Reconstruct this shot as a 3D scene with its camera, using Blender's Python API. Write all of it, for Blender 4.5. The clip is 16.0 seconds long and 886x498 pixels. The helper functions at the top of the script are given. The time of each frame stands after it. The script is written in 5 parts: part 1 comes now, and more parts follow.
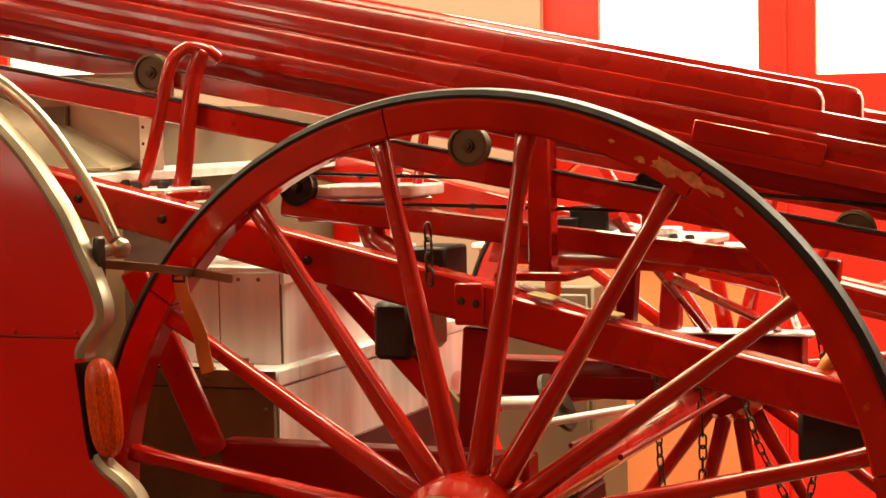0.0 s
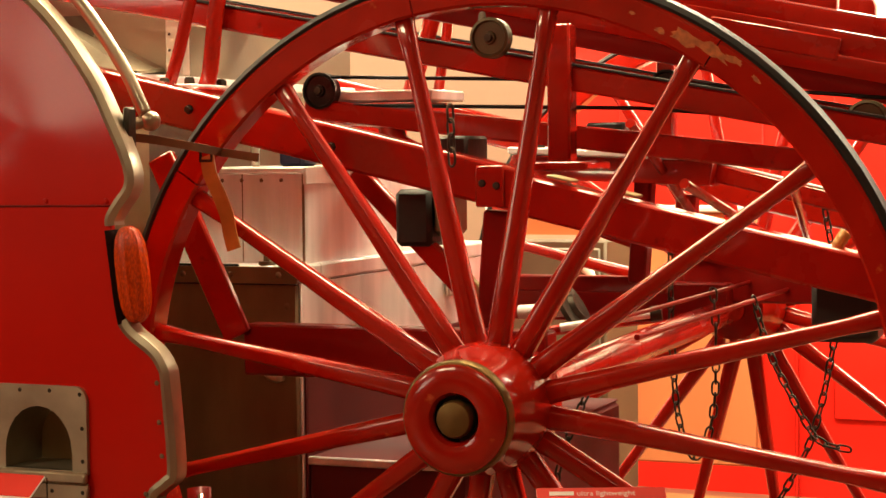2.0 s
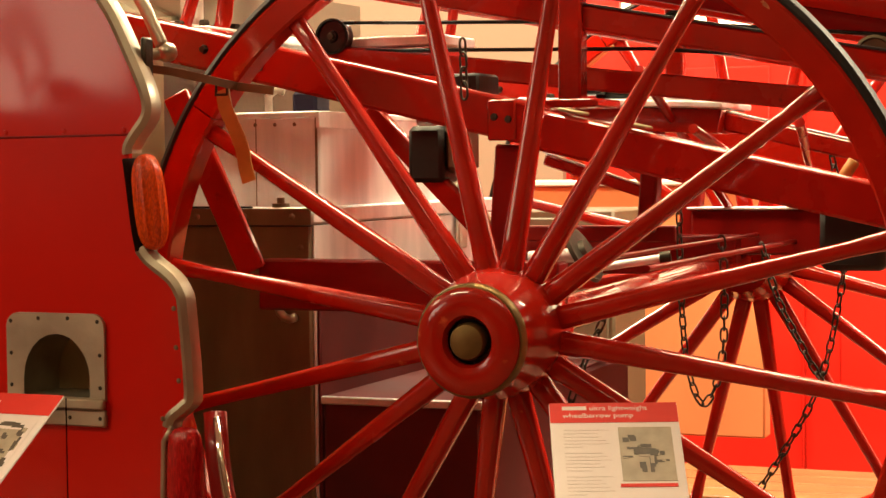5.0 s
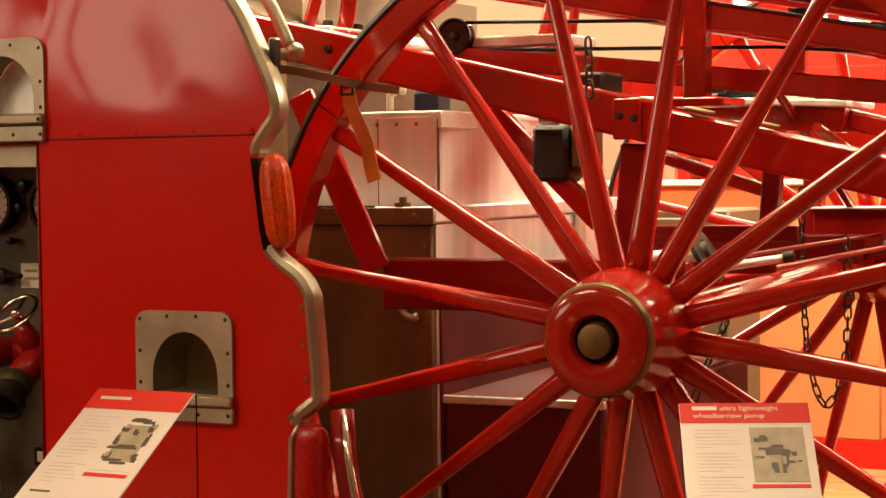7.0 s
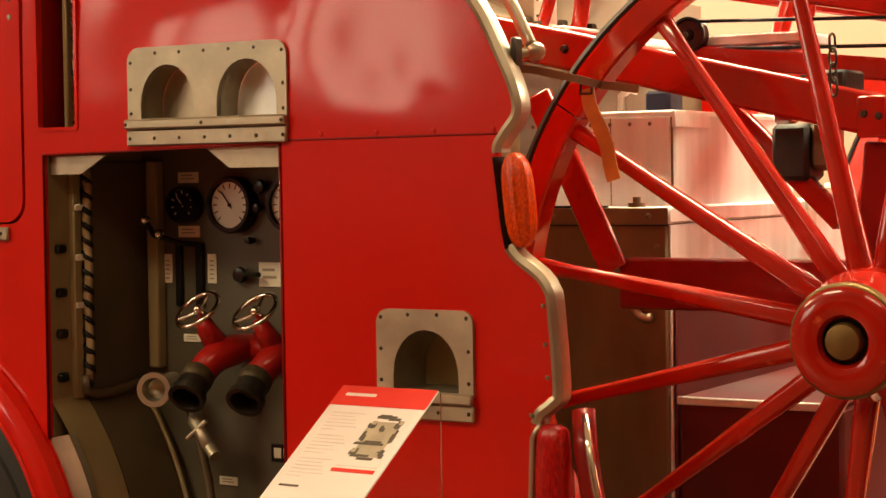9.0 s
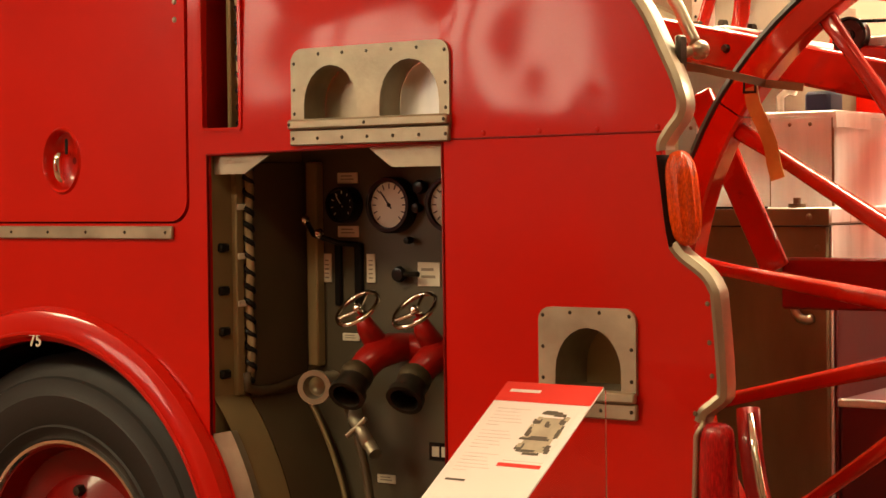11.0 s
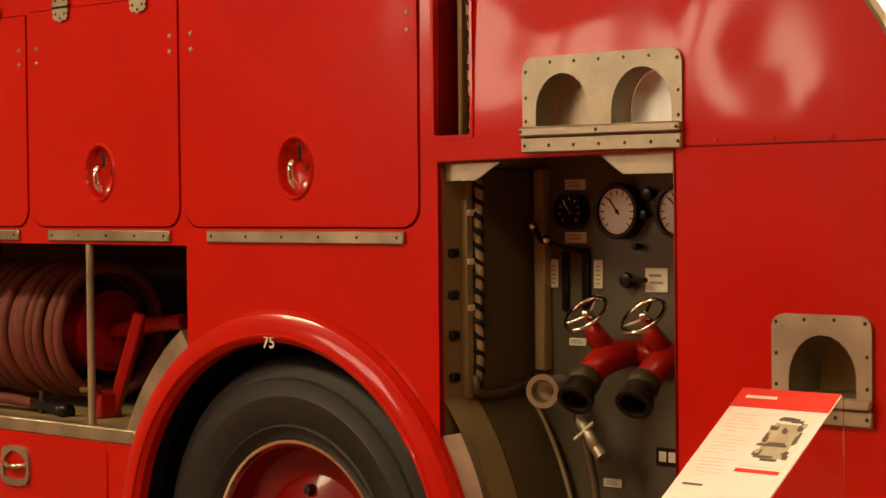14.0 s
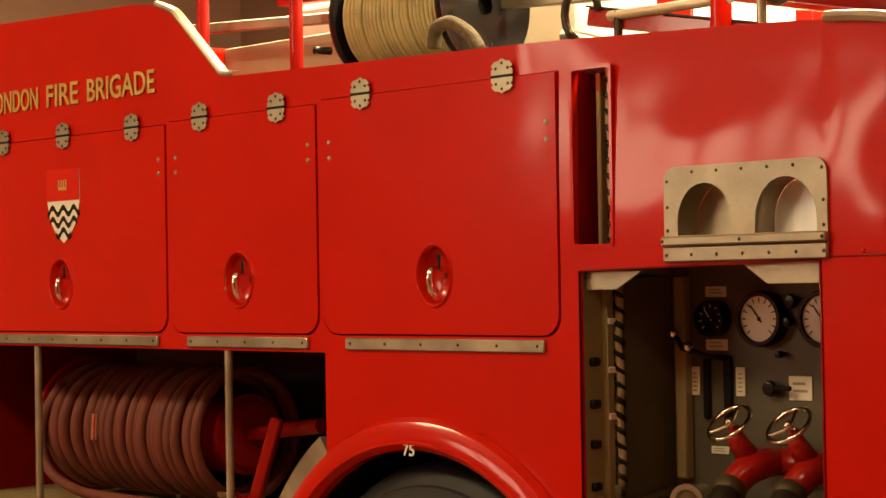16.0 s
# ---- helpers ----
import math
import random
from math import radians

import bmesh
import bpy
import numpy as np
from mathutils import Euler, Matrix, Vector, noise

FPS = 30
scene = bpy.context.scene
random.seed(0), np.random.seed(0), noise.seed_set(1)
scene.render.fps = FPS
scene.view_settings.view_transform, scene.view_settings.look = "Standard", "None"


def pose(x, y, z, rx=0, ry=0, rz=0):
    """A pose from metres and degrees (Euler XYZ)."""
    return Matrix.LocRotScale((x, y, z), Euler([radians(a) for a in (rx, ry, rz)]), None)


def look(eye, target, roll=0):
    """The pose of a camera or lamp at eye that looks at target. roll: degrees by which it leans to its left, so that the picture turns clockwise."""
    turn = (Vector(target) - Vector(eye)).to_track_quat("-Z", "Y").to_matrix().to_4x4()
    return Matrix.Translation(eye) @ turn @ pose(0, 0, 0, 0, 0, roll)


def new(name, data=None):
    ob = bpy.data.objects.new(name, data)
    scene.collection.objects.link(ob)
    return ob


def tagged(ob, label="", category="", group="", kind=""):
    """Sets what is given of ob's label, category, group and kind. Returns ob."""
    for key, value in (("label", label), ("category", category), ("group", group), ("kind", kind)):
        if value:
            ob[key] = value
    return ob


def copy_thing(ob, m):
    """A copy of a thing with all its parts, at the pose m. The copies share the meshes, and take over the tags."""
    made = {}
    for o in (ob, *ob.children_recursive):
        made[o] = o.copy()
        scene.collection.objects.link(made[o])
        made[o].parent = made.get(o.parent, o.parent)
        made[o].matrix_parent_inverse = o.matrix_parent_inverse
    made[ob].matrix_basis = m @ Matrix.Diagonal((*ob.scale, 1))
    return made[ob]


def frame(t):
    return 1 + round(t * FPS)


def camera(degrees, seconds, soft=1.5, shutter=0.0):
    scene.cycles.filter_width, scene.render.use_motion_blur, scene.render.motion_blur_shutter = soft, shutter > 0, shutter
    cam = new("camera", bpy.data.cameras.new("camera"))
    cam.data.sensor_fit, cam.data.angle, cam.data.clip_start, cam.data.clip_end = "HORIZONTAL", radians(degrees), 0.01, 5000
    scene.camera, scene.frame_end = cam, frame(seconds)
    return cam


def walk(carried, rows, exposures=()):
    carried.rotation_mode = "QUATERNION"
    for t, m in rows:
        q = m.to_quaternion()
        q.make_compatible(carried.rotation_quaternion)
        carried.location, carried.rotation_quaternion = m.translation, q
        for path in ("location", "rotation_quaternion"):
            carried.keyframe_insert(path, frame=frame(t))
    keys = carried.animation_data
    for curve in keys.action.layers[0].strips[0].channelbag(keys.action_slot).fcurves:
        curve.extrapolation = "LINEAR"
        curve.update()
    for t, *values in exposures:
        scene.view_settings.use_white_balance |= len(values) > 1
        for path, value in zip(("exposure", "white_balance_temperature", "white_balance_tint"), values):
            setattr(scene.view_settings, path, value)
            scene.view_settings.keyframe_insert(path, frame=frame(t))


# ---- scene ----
cam = camera(26.2, 16.0)
PATH = [
    (0, look((1.305, -3.06, 1.799), (0.477, -1.244, 1.665), -1.2)),
    (0.5, look((1.3, -3.075, 1.726), (0.469, -1.26, 1.603), -1.1)),
    (1, look((1.276, -3.094, 1.624), (0.45, -1.275, 1.524), -0.8)),
    (1.5, look((1.281, -3.111, 1.568), (0.451, -1.294, 1.47), -0.6)),
    (2, look((1.314, -3.156, 1.519), (0.479, -1.341, 1.42), -0.6)),
    (2.5, look((1.326, -3.179, 1.471), (0.494, -1.363, 1.376), -0.6)),
    (3, look((1.348, -3.203, 1.441), (0.514, -1.388, 1.344), -0.7)),
    (5.5, look((1.313, -3.211, 1.361), (0.469, -1.399, 1.278), -0.6)),
    (6, look((1.308, -3.213, 1.358), (0.44, -1.413, 1.277), -0.7)),
    (6.5, look((1.297, -3.219, 1.36), (0.4, -1.433, 1.279), -0.7)),
    (7, look((1.278, -3.231, 1.366), (0.344, -1.464, 1.282), -0.7)),
    (7.5, look((1.258, -3.242, 1.369), (0.281, -1.499, 1.283), -0.7)),
    (8, look((1.237, -3.25, 1.367), (0.213, -1.534, 1.284), -0.7)),
    (8.5, look((1.219, -3.268, 1.366), (0.153, -1.577, 1.284), -0.8)),
    (9, look((1.201, -3.275, 1.356), (0.093, -1.611, 1.28), -0.8)),
    (11.5, look((1.156, -3.333, 1.324), (-0.091, -1.77, 1.268), -0.6)),
    (12, look((1.151, -3.341, 1.321), (-0.125, -1.802, 1.268), -0.5)),
    (12.5, look((1.146, -3.367, 1.329), (-0.151, -1.846, 1.272), -0.6)),
    (13, look((1.141, -3.387, 1.328), (-0.182, -1.888, 1.272), -0.5)),
    (13.5, look((1.138, -3.407, 1.333), (-0.208, -1.929, 1.275), -0.6)),
    (14, look((1.133, -3.414, 1.331), (-0.24, -1.961, 1.279), -0.6)),
    (14.5, look((1.125, -3.433, 1.338), (-0.269, -2.0, 1.299), -0.7)),
    (15, look((1.124, -3.445, 1.355), (-0.295, -2.036, 1.337), -0.8)),
    (15.5, look((1.117, -3.461, 1.373), (-0.321, -2.071, 1.383), -0.9)),
    (16, look((1.093, -3.467, 1.39), (-0.362, -2.095, 1.427), -1.0)),
]
EXPOSURES = [(0.0, -0.56, 6600, 3), (3.0, -0.42, 6600, 3), (5.5, -0.40, 6600, 3), (7.0, -0.30, 6600, 3), (9.0, 0.03, 6600, 3), (11.5, 0.13, 6700, 3), (14.5, 0.16, 6950, 3), (16.0, 0.06, 7200, 3)]
walk(cam, PATH, EXPOSURES)

# ---- light ----
world = bpy.data.worlds.new("world")
scene.world = world
world.use_nodes = True
world.node_tree.nodes["Background"].inputs[0].default_value = (1.0, 0.72, 0.45, 1)
world.node_tree.nodes["Background"].inputs[1].default_value = 0.03

LAMPS = [(-5.5, -3.4, 3.9), (-2.2, -3.4, 3.9), (1.2, -3.4, 3.9), (-5.5, 0.9, 3.9), (-2.4, 0.8, 3.9), (-0.2, 0.7, 3.9), (-3.6, 3.4, 3.9), (-0.5, 3.4, 3.9), (2.6, 3.4, 3.9)]
for lx, ly, lz in LAMPS:
    ld = bpy.data.lights.new("ceiling_lamp_light", "AREA")
    ld.shape, ld.size, ld.size_y, ld.energy, ld.color = "RECTANGLE", 1.55, 0.8 if ly > 3 else 0.55, (34 if lx > 0 else 105) if ly < -1 else (430 if ly > 3 else 190), ((1.0, 0.83, 0.60) if ly > 3 else (1.0, 0.79, 0.50))
    lo = new("ceiling_lamp_light", ld)
    lo.matrix_world = pose(lx, ly, lz - 0.06, 0, 0, 0)


# ---- materials ----
def nodes(name):
    m = bpy.data.materials.new(name)
    m.use_nodes = True
    nt = m.node_tree
    return m, nt, nt.nodes["Principled BSDF"]


def surface(name, col, rough=0.4, metal=0.0, coat=0.0, vary=0.12, scale=6.0, bump=0.02, fine=60.0, dirt=None, rvary=0.12, stretch=(1, 1, 1), wave=0.0, gloss=0.12):
    """A worn surface: colour that varies at two scales, rough patches and fine relief."""
    m, nt, p = nodes(name)
    n, l = nt.nodes, nt.links
    tc, mp = n.new("ShaderNodeTexCoord"), n.new("ShaderNodeMapping")
    mp.inputs["Scale"].default_value = stretch
    l.new(tc.outputs["Object"], mp.inputs[0])
    a, b = n.new("ShaderNodeTexNoise"), n.new("ShaderNodeTexNoise")
    a.inputs["Scale"].default_value, a.inputs["Detail"].default_value = scale, 5
    b.inputs["Scale"].default_value, b.inputs["Detail"].default_value = fine, 6
    l.new(mp.outputs[0], a.inputs[0]), l.new(mp.outputs[0], b.inputs[0])
    ramp = n.new("ShaderNodeValToRGB")
    lo = [max(0, c * (1 - vary)) for c in col]
    hi = [min(1, c * (1 + vary)) for c in col]
    ramp.color_ramp.elements[0].position, ramp.color_ramp.elements[1].position = 0.32, 0.68
    ramp.color_ramp.elements[0].color, ramp.color_ramp.elements[1].color = (*lo, 1), (*hi, 1)
    l.new(a.outputs[0], ramp.inputs[0])
    out = ramp.outputs[0]
    if dirt:
        mix, dr = n.new("ShaderNodeMix"), n.new("ShaderNodeValToRGB")
        mix.data_type = "RGBA"
        dr.color_ramp.elements[0].position, dr.color_ramp.elements[1].position = dirt[3], dirt[3] + 0.12
        l.new(b.outputs[0], dr.inputs[0]), l.new(dr.outputs[0], mix.inputs[0])
        l.new(out, mix.inputs[6])
        mix.inputs[7].default_value = (*dirt[:3], 1)
        out = mix.outputs[2]
    l.new(out, p.inputs["Base Color"])
    mr = n.new("ShaderNodeMapRange")
    mr.inputs[3].default_value, mr.inputs[4].default_value = max(0.03, rough - rvary), min(1, rough + rvary)
    l.new(a.outputs[0], mr.inputs[0]), l.new(mr.outputs[0], p.inputs["Roughness"])
    p.inputs["Metallic"].default_value = metal
    p.inputs["Specular IOR Level"].default_value = gloss if coat else 0.5
    p.inputs["Coat Weight"].default_value, p.inputs["Coat Roughness"].default_value = coat, 0.09
    bp = n.new("ShaderNodeBump")
    bp.inputs["Strength"].default_value, bp.inputs["Distance"].default_value = bump * 10, 0.002
    l.new(b.outputs[0], bp.inputs["Height"])
    if wave:
        c, b2 = n.new("ShaderNodeTexNoise"), n.new("ShaderNodeBump")
        c.inputs["Scale"].default_value, c.inputs["Detail"].default_value = 3.0, 1
        l.new(mp.outputs[0], c.inputs[0]), l.new(c.outputs[0], b2.inputs["Height"])
        b2.inputs["Strength"].default_value, b2.inputs["Distance"].default_value = 1.0, wave
        l.new(b2.outputs[0], bp.inputs["Normal"])
        l.new(b2.outputs[0], p.inputs["Coat Normal"])
    l.new(bp.outputs[0], p.inputs["Normal"])
    return m


def glowing(name, col, strength):
    m, nt, p = nodes(name)
    p.inputs["Base Color"].default_value = (*col, 1)
    p.inputs["Emission Color"].default_value, p.inputs["Emission Strength"].default_value = (*col, 1), strength
    return m


def lens(name, col):
    m, nt, p = nodes(name)
    p.inputs["Base Color"].default_value, p.inputs["Roughness"].default_value = (*col, 1), 0.22
    p.inputs["Transmission Weight"].default_value, p.inputs["Coat Weight"].default_value = 0.25, 0.1
    n, l = nt.nodes, nt.links
    w, b = n.new("ShaderNodeTexNoise"), n.new("ShaderNodeBump")
    w.inputs["Scale"].default_value = 22
    r = n.new("ShaderNodeValToRGB")
    r.color_ramp.elements[0].position, r.color_ramp.elements[1].position = 0.38, 0.66
    r.color_ramp.elements[0].color, r.color_ramp.elements[1].color = (*[c * 0.75 for c in col], 1), (*[min(1, c * 1.3) for c in col], 1)
    l.new(w.outputs[0], r.inputs[0]), l.new(r.outputs[0], p.inputs["Base Color"])
    b.inputs["Strength"].default_value, b.inputs["Distance"].default_value = 0.35, 0.004
    l.new(w.outputs[0], b.inputs["Height"]), l.new(b.outputs[0], p.inputs["Normal"])
    return m


RED = (0.54, 0.007, 0.003)
paint = surface("engine_red_paint", RED, 0.32, 0, 0.6, 0.06, 3, 0.004, 140, rvary=0.06, wave=0.005)
old_paint = surface("carriage_red_paint", (0.36, 0.009, 0.004), 0.26, 0, 1.0, 0.16, 5, 0.03, 45, dirt=(0.24, 0.008, 0.005, 0.64), gloss=0.15)
rim_paint = surface("wheel_red_paint", (0.43, 0.010, 0.004), 0.24, 0, 1.0, 0.16, 7, 0.035, 38, dirt=(0.62, 0.09, 0.03, 0.69), gloss=0.15)
felloe_paint = surface("felloe_red_paint", (0.44, 0.011, 0.004), 0.24, 0, 0.9, 0.2, 6, 0.05, 26, dirt=(0.66, 0.13, 0.04, 0.665))
primer = surface("orange_primer", (0.62, 0.17, 0.05), 0.5, 0, 0, 0.35, 60, 0.06, 120)
# Deep red paint, also the shade colour inside the slot and reel locker.
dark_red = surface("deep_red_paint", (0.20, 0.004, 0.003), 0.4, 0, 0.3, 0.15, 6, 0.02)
tail_shade_red = surface("matt_tail_shade_red", (0.11, 0.003, 0.002), 0.75, 0, 0, 0.2, 6, 0.02)
reel_red = surface("reel_red_paint", (0.33, 0.008, 0.006), 0.35, 0, 0.4, 0.15, 6, 0.02)
alum = surface("dull_aluminium", (0.40, 0.355, 0.26), 0.40, 0.75, 0, 0.22, 9, 0.03, 90, stretch=(1, 1, 1), rvary=0.1)
bead_metal = surface("polished_aluminium_bead", (0.46, 0.40, 0.30), 0.34, 0.8, 0, 0.1, 12, 0.02, 70)
bright = surface("bare_aluminium_sheet", (0.88, 0.92, 0.92), 0.34, 0.15, 0, 0.18, 5, 0.03, 60, stretch=(3.0, 3.0, 0.35), rvary=0.14)
tan_sheet = surface("tan_locker_paint", (0.40, 0.32, 0.22), 0.5, 0, 0, 0.15, 4, 0.02)
steel = surface("brown_steel_and_shade", (0.20, 0.145, 0.085), 0.42, 0.55, 0, 0.22, 4, 0.03, 50, stretch=(2, 2, 0.6))
chrome = surface("chrome", (0.86, 0.82, 0.74), 0.10, 1.0, 0, 0.05, 9, 0.005, rvary=0.04)
brass = surface("worn_brass", (0.20, 0.13, 0.045), 0.42, 0.8, 0, 0.3, 14, 0.03)
rubber = surface("black_rubber", (0.010, 0.009, 0.008), 0.5, 0, 0, 0.25, 8, 0.05, 50)
tyre_mat = surface("tyre_rubber", (0.012, 0.010, 0.008), 0.62, 0, 0, 0.2, 5, 0.03, 90)
black = surface("black_enamel", (0.012, 0.011, 0.010), 0.3, 0, 0.2, 0.2, 8, 0.02)
panel_mat = surface("grey_hammered_panel", (0.105, 0.088, 0.056), 0.5, 0.1, 0, 0.12, 5, 0.02, 120)
bay_brown = surface("bay_brown_and_shade", (0.10, 0.068, 0.034), 0.55, 0, 0, 0.2, 4, 0.03)
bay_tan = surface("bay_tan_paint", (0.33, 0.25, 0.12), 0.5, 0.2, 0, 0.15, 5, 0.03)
ivory = surface("ivory_label", (0.82, 0.76, 0.60), 0.5, 0, 0, 0.06, 20, 0.005)
dial_white = surface("dial_white", (0.88, 0.85, 0.72), 0.4, 0, 0, 0.03, 10, 0.002)
amber = lens("amber_lens", (0.72, 0.065, 0.002))
red_lens = lens("red_lens", (0.55, 0.008, 0.01))
leather = surface("tan_leather", (0.50, 0.22, 0.045), 0.5, 0, 0, 0.2, 12, 0.04)
wood = surface("varnished_wood", (0.24, 0.11, 0.045), 0.4, 0, 0.2, 0.25, 6, 0.03, 40, stretch=(1, 8, 8))
hose_mat = surface("red_rubber_hose", (0.14, 0.026, 0.013), 0.7, 0, 0, 0.2, 9, 0.06, 80)
rope_mat = surface("hemp_rope", (0.42, 0.40, 0.20), 0.8, 0, 0, 0.2, 14, 0.12, 120)
twine = surface("striped_light_cord", (0.36, 0.27, 0.15), 0.8, 0, 0, 0.2, 14, 0.1, 120)
iron = surface("dark_iron", (0.055, 0.045, 0.033), 0.45, 0.8, 0, 0.3, 15, 0.06)
pulley_mat = surface("pulley_bronze", (0.085, 0.062, 0.030), 0.5, 0.5, 0, 0.25, 12, 0.05)
wall_mat = surface("warm_wall_paint", (0.25, 0.16, 0.105), 0.7, 0, 0, 0.07, 1.2, 0.03, 40)
low_wall = surface("apricot_wall_paint", (0.74, 0.24, 0.085), 0.6, 0, 0, 0.08, 1.5, 0.02, 40)
ceil_mat = surface("white_ceiling_paint", (0.72, 0.66, 0.55), 0.8, 0, 0, 0.06, 1.0, 0.03)
floor_mat = surface("red_brown_floor", (0.16, 0.075, 0.045), 0.35, 0, 0.2, 0.2, 2, 0.02)
door_red = surface("door_red_paint", (0.60, 0.016, 0.010), 0.35, 0, 0.3, 0.06, 2, 0.01)
white_paint = surface("white_enamel", (0.78, 0.73, 0.62), 0.35, 0, 0.3, 0.05, 5, 0.01)
gold = surface("gold_letter_leaf", (0.62, 0.42, 0.13), 0.4, 0.4, 0, 0.1, 20, 0.01)
paper = surface("cream_printed_card", (0.70, 0.62, 0.60), 0.6, 0, 0, 0.03, 6, 0.002)
paper_red = surface("red_printed_card", (0.62, 0.022, 0.012), 0.75, 0, 0, 0.05, 6, 0.002)
ink = surface("grey_print", (0.36, 0.30, 0.22), 0.6, 0, 0, 0.15, 30, 0.002)
ink_dark = surface("dark_print", (0.07, 0.055, 0.04), 0.6, 0, 0, 0.3, 60, 0.002)
sky_glass = glowing("bright_daylight_glass", (1.0, 0.92, 0.66), 2.6)
sun_glass = glowing("sunlit_daylight_glass", (1.0, 0.86, 0.66), 7.0)

acrylic, _nt, _p = nodes("clear_acrylic")
_p.inputs["Base Color"].default_value = (0.96, 0.98, 0.97, 1)
_p.inputs["Roughness"].default_value, _p.inputs["Transmission Weight"].default_value, _p.inputs["IOR"].default_value = 0.02, 1.0, 1.3


# ---- makers ----
def thing(name, label, category, m=None, group="", kind=""):
    ob = new(name)
    ob.empty_display_size = 0.1
    ob.matrix_world = m or Matrix()
    return tagged(ob, label, category, group, kind)


def part(name, bm, material, parent=None, label="", flat=False, m=None):
    for e in bm.edges:
        if len(e.link_faces) == 2 and e.calc_face_angle(0) > 0.62:
            e.smooth = False
    for f in bm.faces:
        f.smooth = not flat
    me = bpy.data.meshes.new(name)
    bm.to_mesh(me)
    bm.free()
    me.materials.append(material)
    ob = new(name, me)
    if parent:
        ob.parent = parent
    if m:
        ob.matrix_basis = m
    return tagged(ob, label)


def again(ob, m, parent=None):
    """One more object on the same mesh."""
    o = new(ob.name.split(".")[0], ob.data)
    o.parent = parent or ob.parent
    o.matrix_basis = m
    if "label" in ob:
        o["label"] = ob["label"]
    return o


def B():
    return bmesh.new()


def box(bm, a, b, bev=0.004, seg=1, m=None):
    c = [(p + q) / 2 for p, q in zip(a, b)]
    s = [abs(q - p) for p, q in zip(a, b)]
    r = bmesh.ops.create_cube(bm, size=1, matrix=Matrix.Translation(c) @ Matrix.Diagonal((*s, 1)))
    vs = r["verts"]
    if bev:
        es = list({e for v in vs for e in v.link_edges})
        g = bmesh.ops.bevel(bm, geom=es, offset=min(bev, min(s) * 0.45), segments=seg, affect="EDGES", profile=0.5)
        vs = list({v for f in g["faces"] for v in f.verts} | {v for v in vs if v.is_valid})
    if m:
        bmesh.ops.transform(bm, matrix=m, verts=vs)
    return bm


def rod(bm, p, q, r, r2=None, n=14):
    p, q = Vector(p), Vector(q)
    d = q - p
    m = Matrix.Translation((p + q) / 2) @ d.to_track_quat("Z", "Y").to_matrix().to_4x4()
    bmesh.ops.create_cone(bm, cap_ends=True, segments=n, radius1=r, radius2=r if r2 is None else r2, depth=d.length, matrix=m)
    return bm


def beam(bm, p, q, w, h, bev=0.006):
    """A square bar from p to q; w across (level), h upright."""
    p, q = Vector(p), Vector(q)
    d = (q - p).normalized()
    side = d.cross(Vector((0, 0, 1)))
    side = side.normalized() if side.length > 1e-4 else Vector((1, 0, 0))
    up = side.cross(d)
    m = Matrix((d, side, up)).transposed().to_4x4()
    return box(bm, (0, -w / 2, -h / 2), ((q - p).length, w / 2, h / 2), bev, m=Matrix.Translation(p) @ m)


def tube(bm, pts, r, n=8, closed=False, radii=None):
    pts = [Vector(p) for p in pts]
    rings, side = [], None
    for i, p in enumerate(pts):
        a = pts[i - 1] if i or closed else pts[0]
        b = pts[(i + 1) % len(pts)] if i < len(pts) - 1 or closed else pts[-1]
        d = (b - a).normalized()
        if side is None:
            side = d.orthogonal().normalized()
        side = (side - d * side.dot(d)).normalized()
        up = d.cross(side)
        rr = radii[i] if radii else r
        rings.append([bm.verts.new(p + (side * math.cos(k * math.tau / n) + up * math.sin(k * math.tau / n)) * rr) for k in range(n)])
    for i in range(len(rings) - (0 if closed else 1)):
        a, b = rings[i], rings[(i + 1) % len(rings)]
        for k in range(n):
            bm.faces.new((a[k], a[(k + 1) % n], b[(k + 1) % n], b[k]))
    if not closed:
        bm.faces.new(rings[0][::-1]), bm.faces.new(rings[-1])
    return bm


def lathe(bm, prof, n=32, m=None, a0=0.0, a1=math.tau, closed=False):
    """Turns (radius, height) pairs round the z axis; closed joins the last pair to the first."""
    whole = abs(a1 - a0 - math.tau) < 1e-6
    cols = []
    for i in range(n if whole else n + 1):
        a = a0 + (a1 - a0) * i / n
        cols.append([bm.verts.new((r * math.cos(a), r * math.sin(a), h)) for r, h in prof])
    k = len(prof)
    for i in range(n):
        a, b = cols[i], cols[(i + 1) % len(cols)]
        for j in range(k if closed else k - 1):
            q = (a[j], a[(j + 1) % k], b[(j + 1) % k], b[j])
            bm.faces.new(q)
    if not whole and closed:
        bm.faces.new(cols[0]), bm.faces.new(cols[-1][::-1])
    if m:
        bmesh.ops.transform(bm, matrix=m, verts=[v for c in cols for v in c])
    bmesh.ops.remove_doubles(bm, verts=[v for c in cols for v in c if v.is_valid], dist=1e-6)
    bmesh.ops.recalc_face_normals(bm, faces=bm.faces)
    return bm


def rrect(u0, u1, z0, z1, r=0.02, n=5, corners=(1, 1, 1, 1)):
    """Outline of a rounded rectangle, from the lower left corner round."""
    out = []
    for (cu, cz, a), on in zip(((u0 + r, z0 + r, 180), (u1 - r, z0 + r, 270), (u1 - r, z1 - r, 0), (u0 + r, z1 - r, 90)), corners):
        if on:
            out += [(cu + r * math.cos(radians(a + 90 * i / n)), cz + r * math.sin(radians(a + 90 * i / n))) for i in range(n + 1)]
        else:
            s, c = {180: (-1, -1), 270: (1, -1), 0: (1, 1), 90: (-1, 1)}[a]
            out.append((cu + s * r, cz + c * r))
    return out


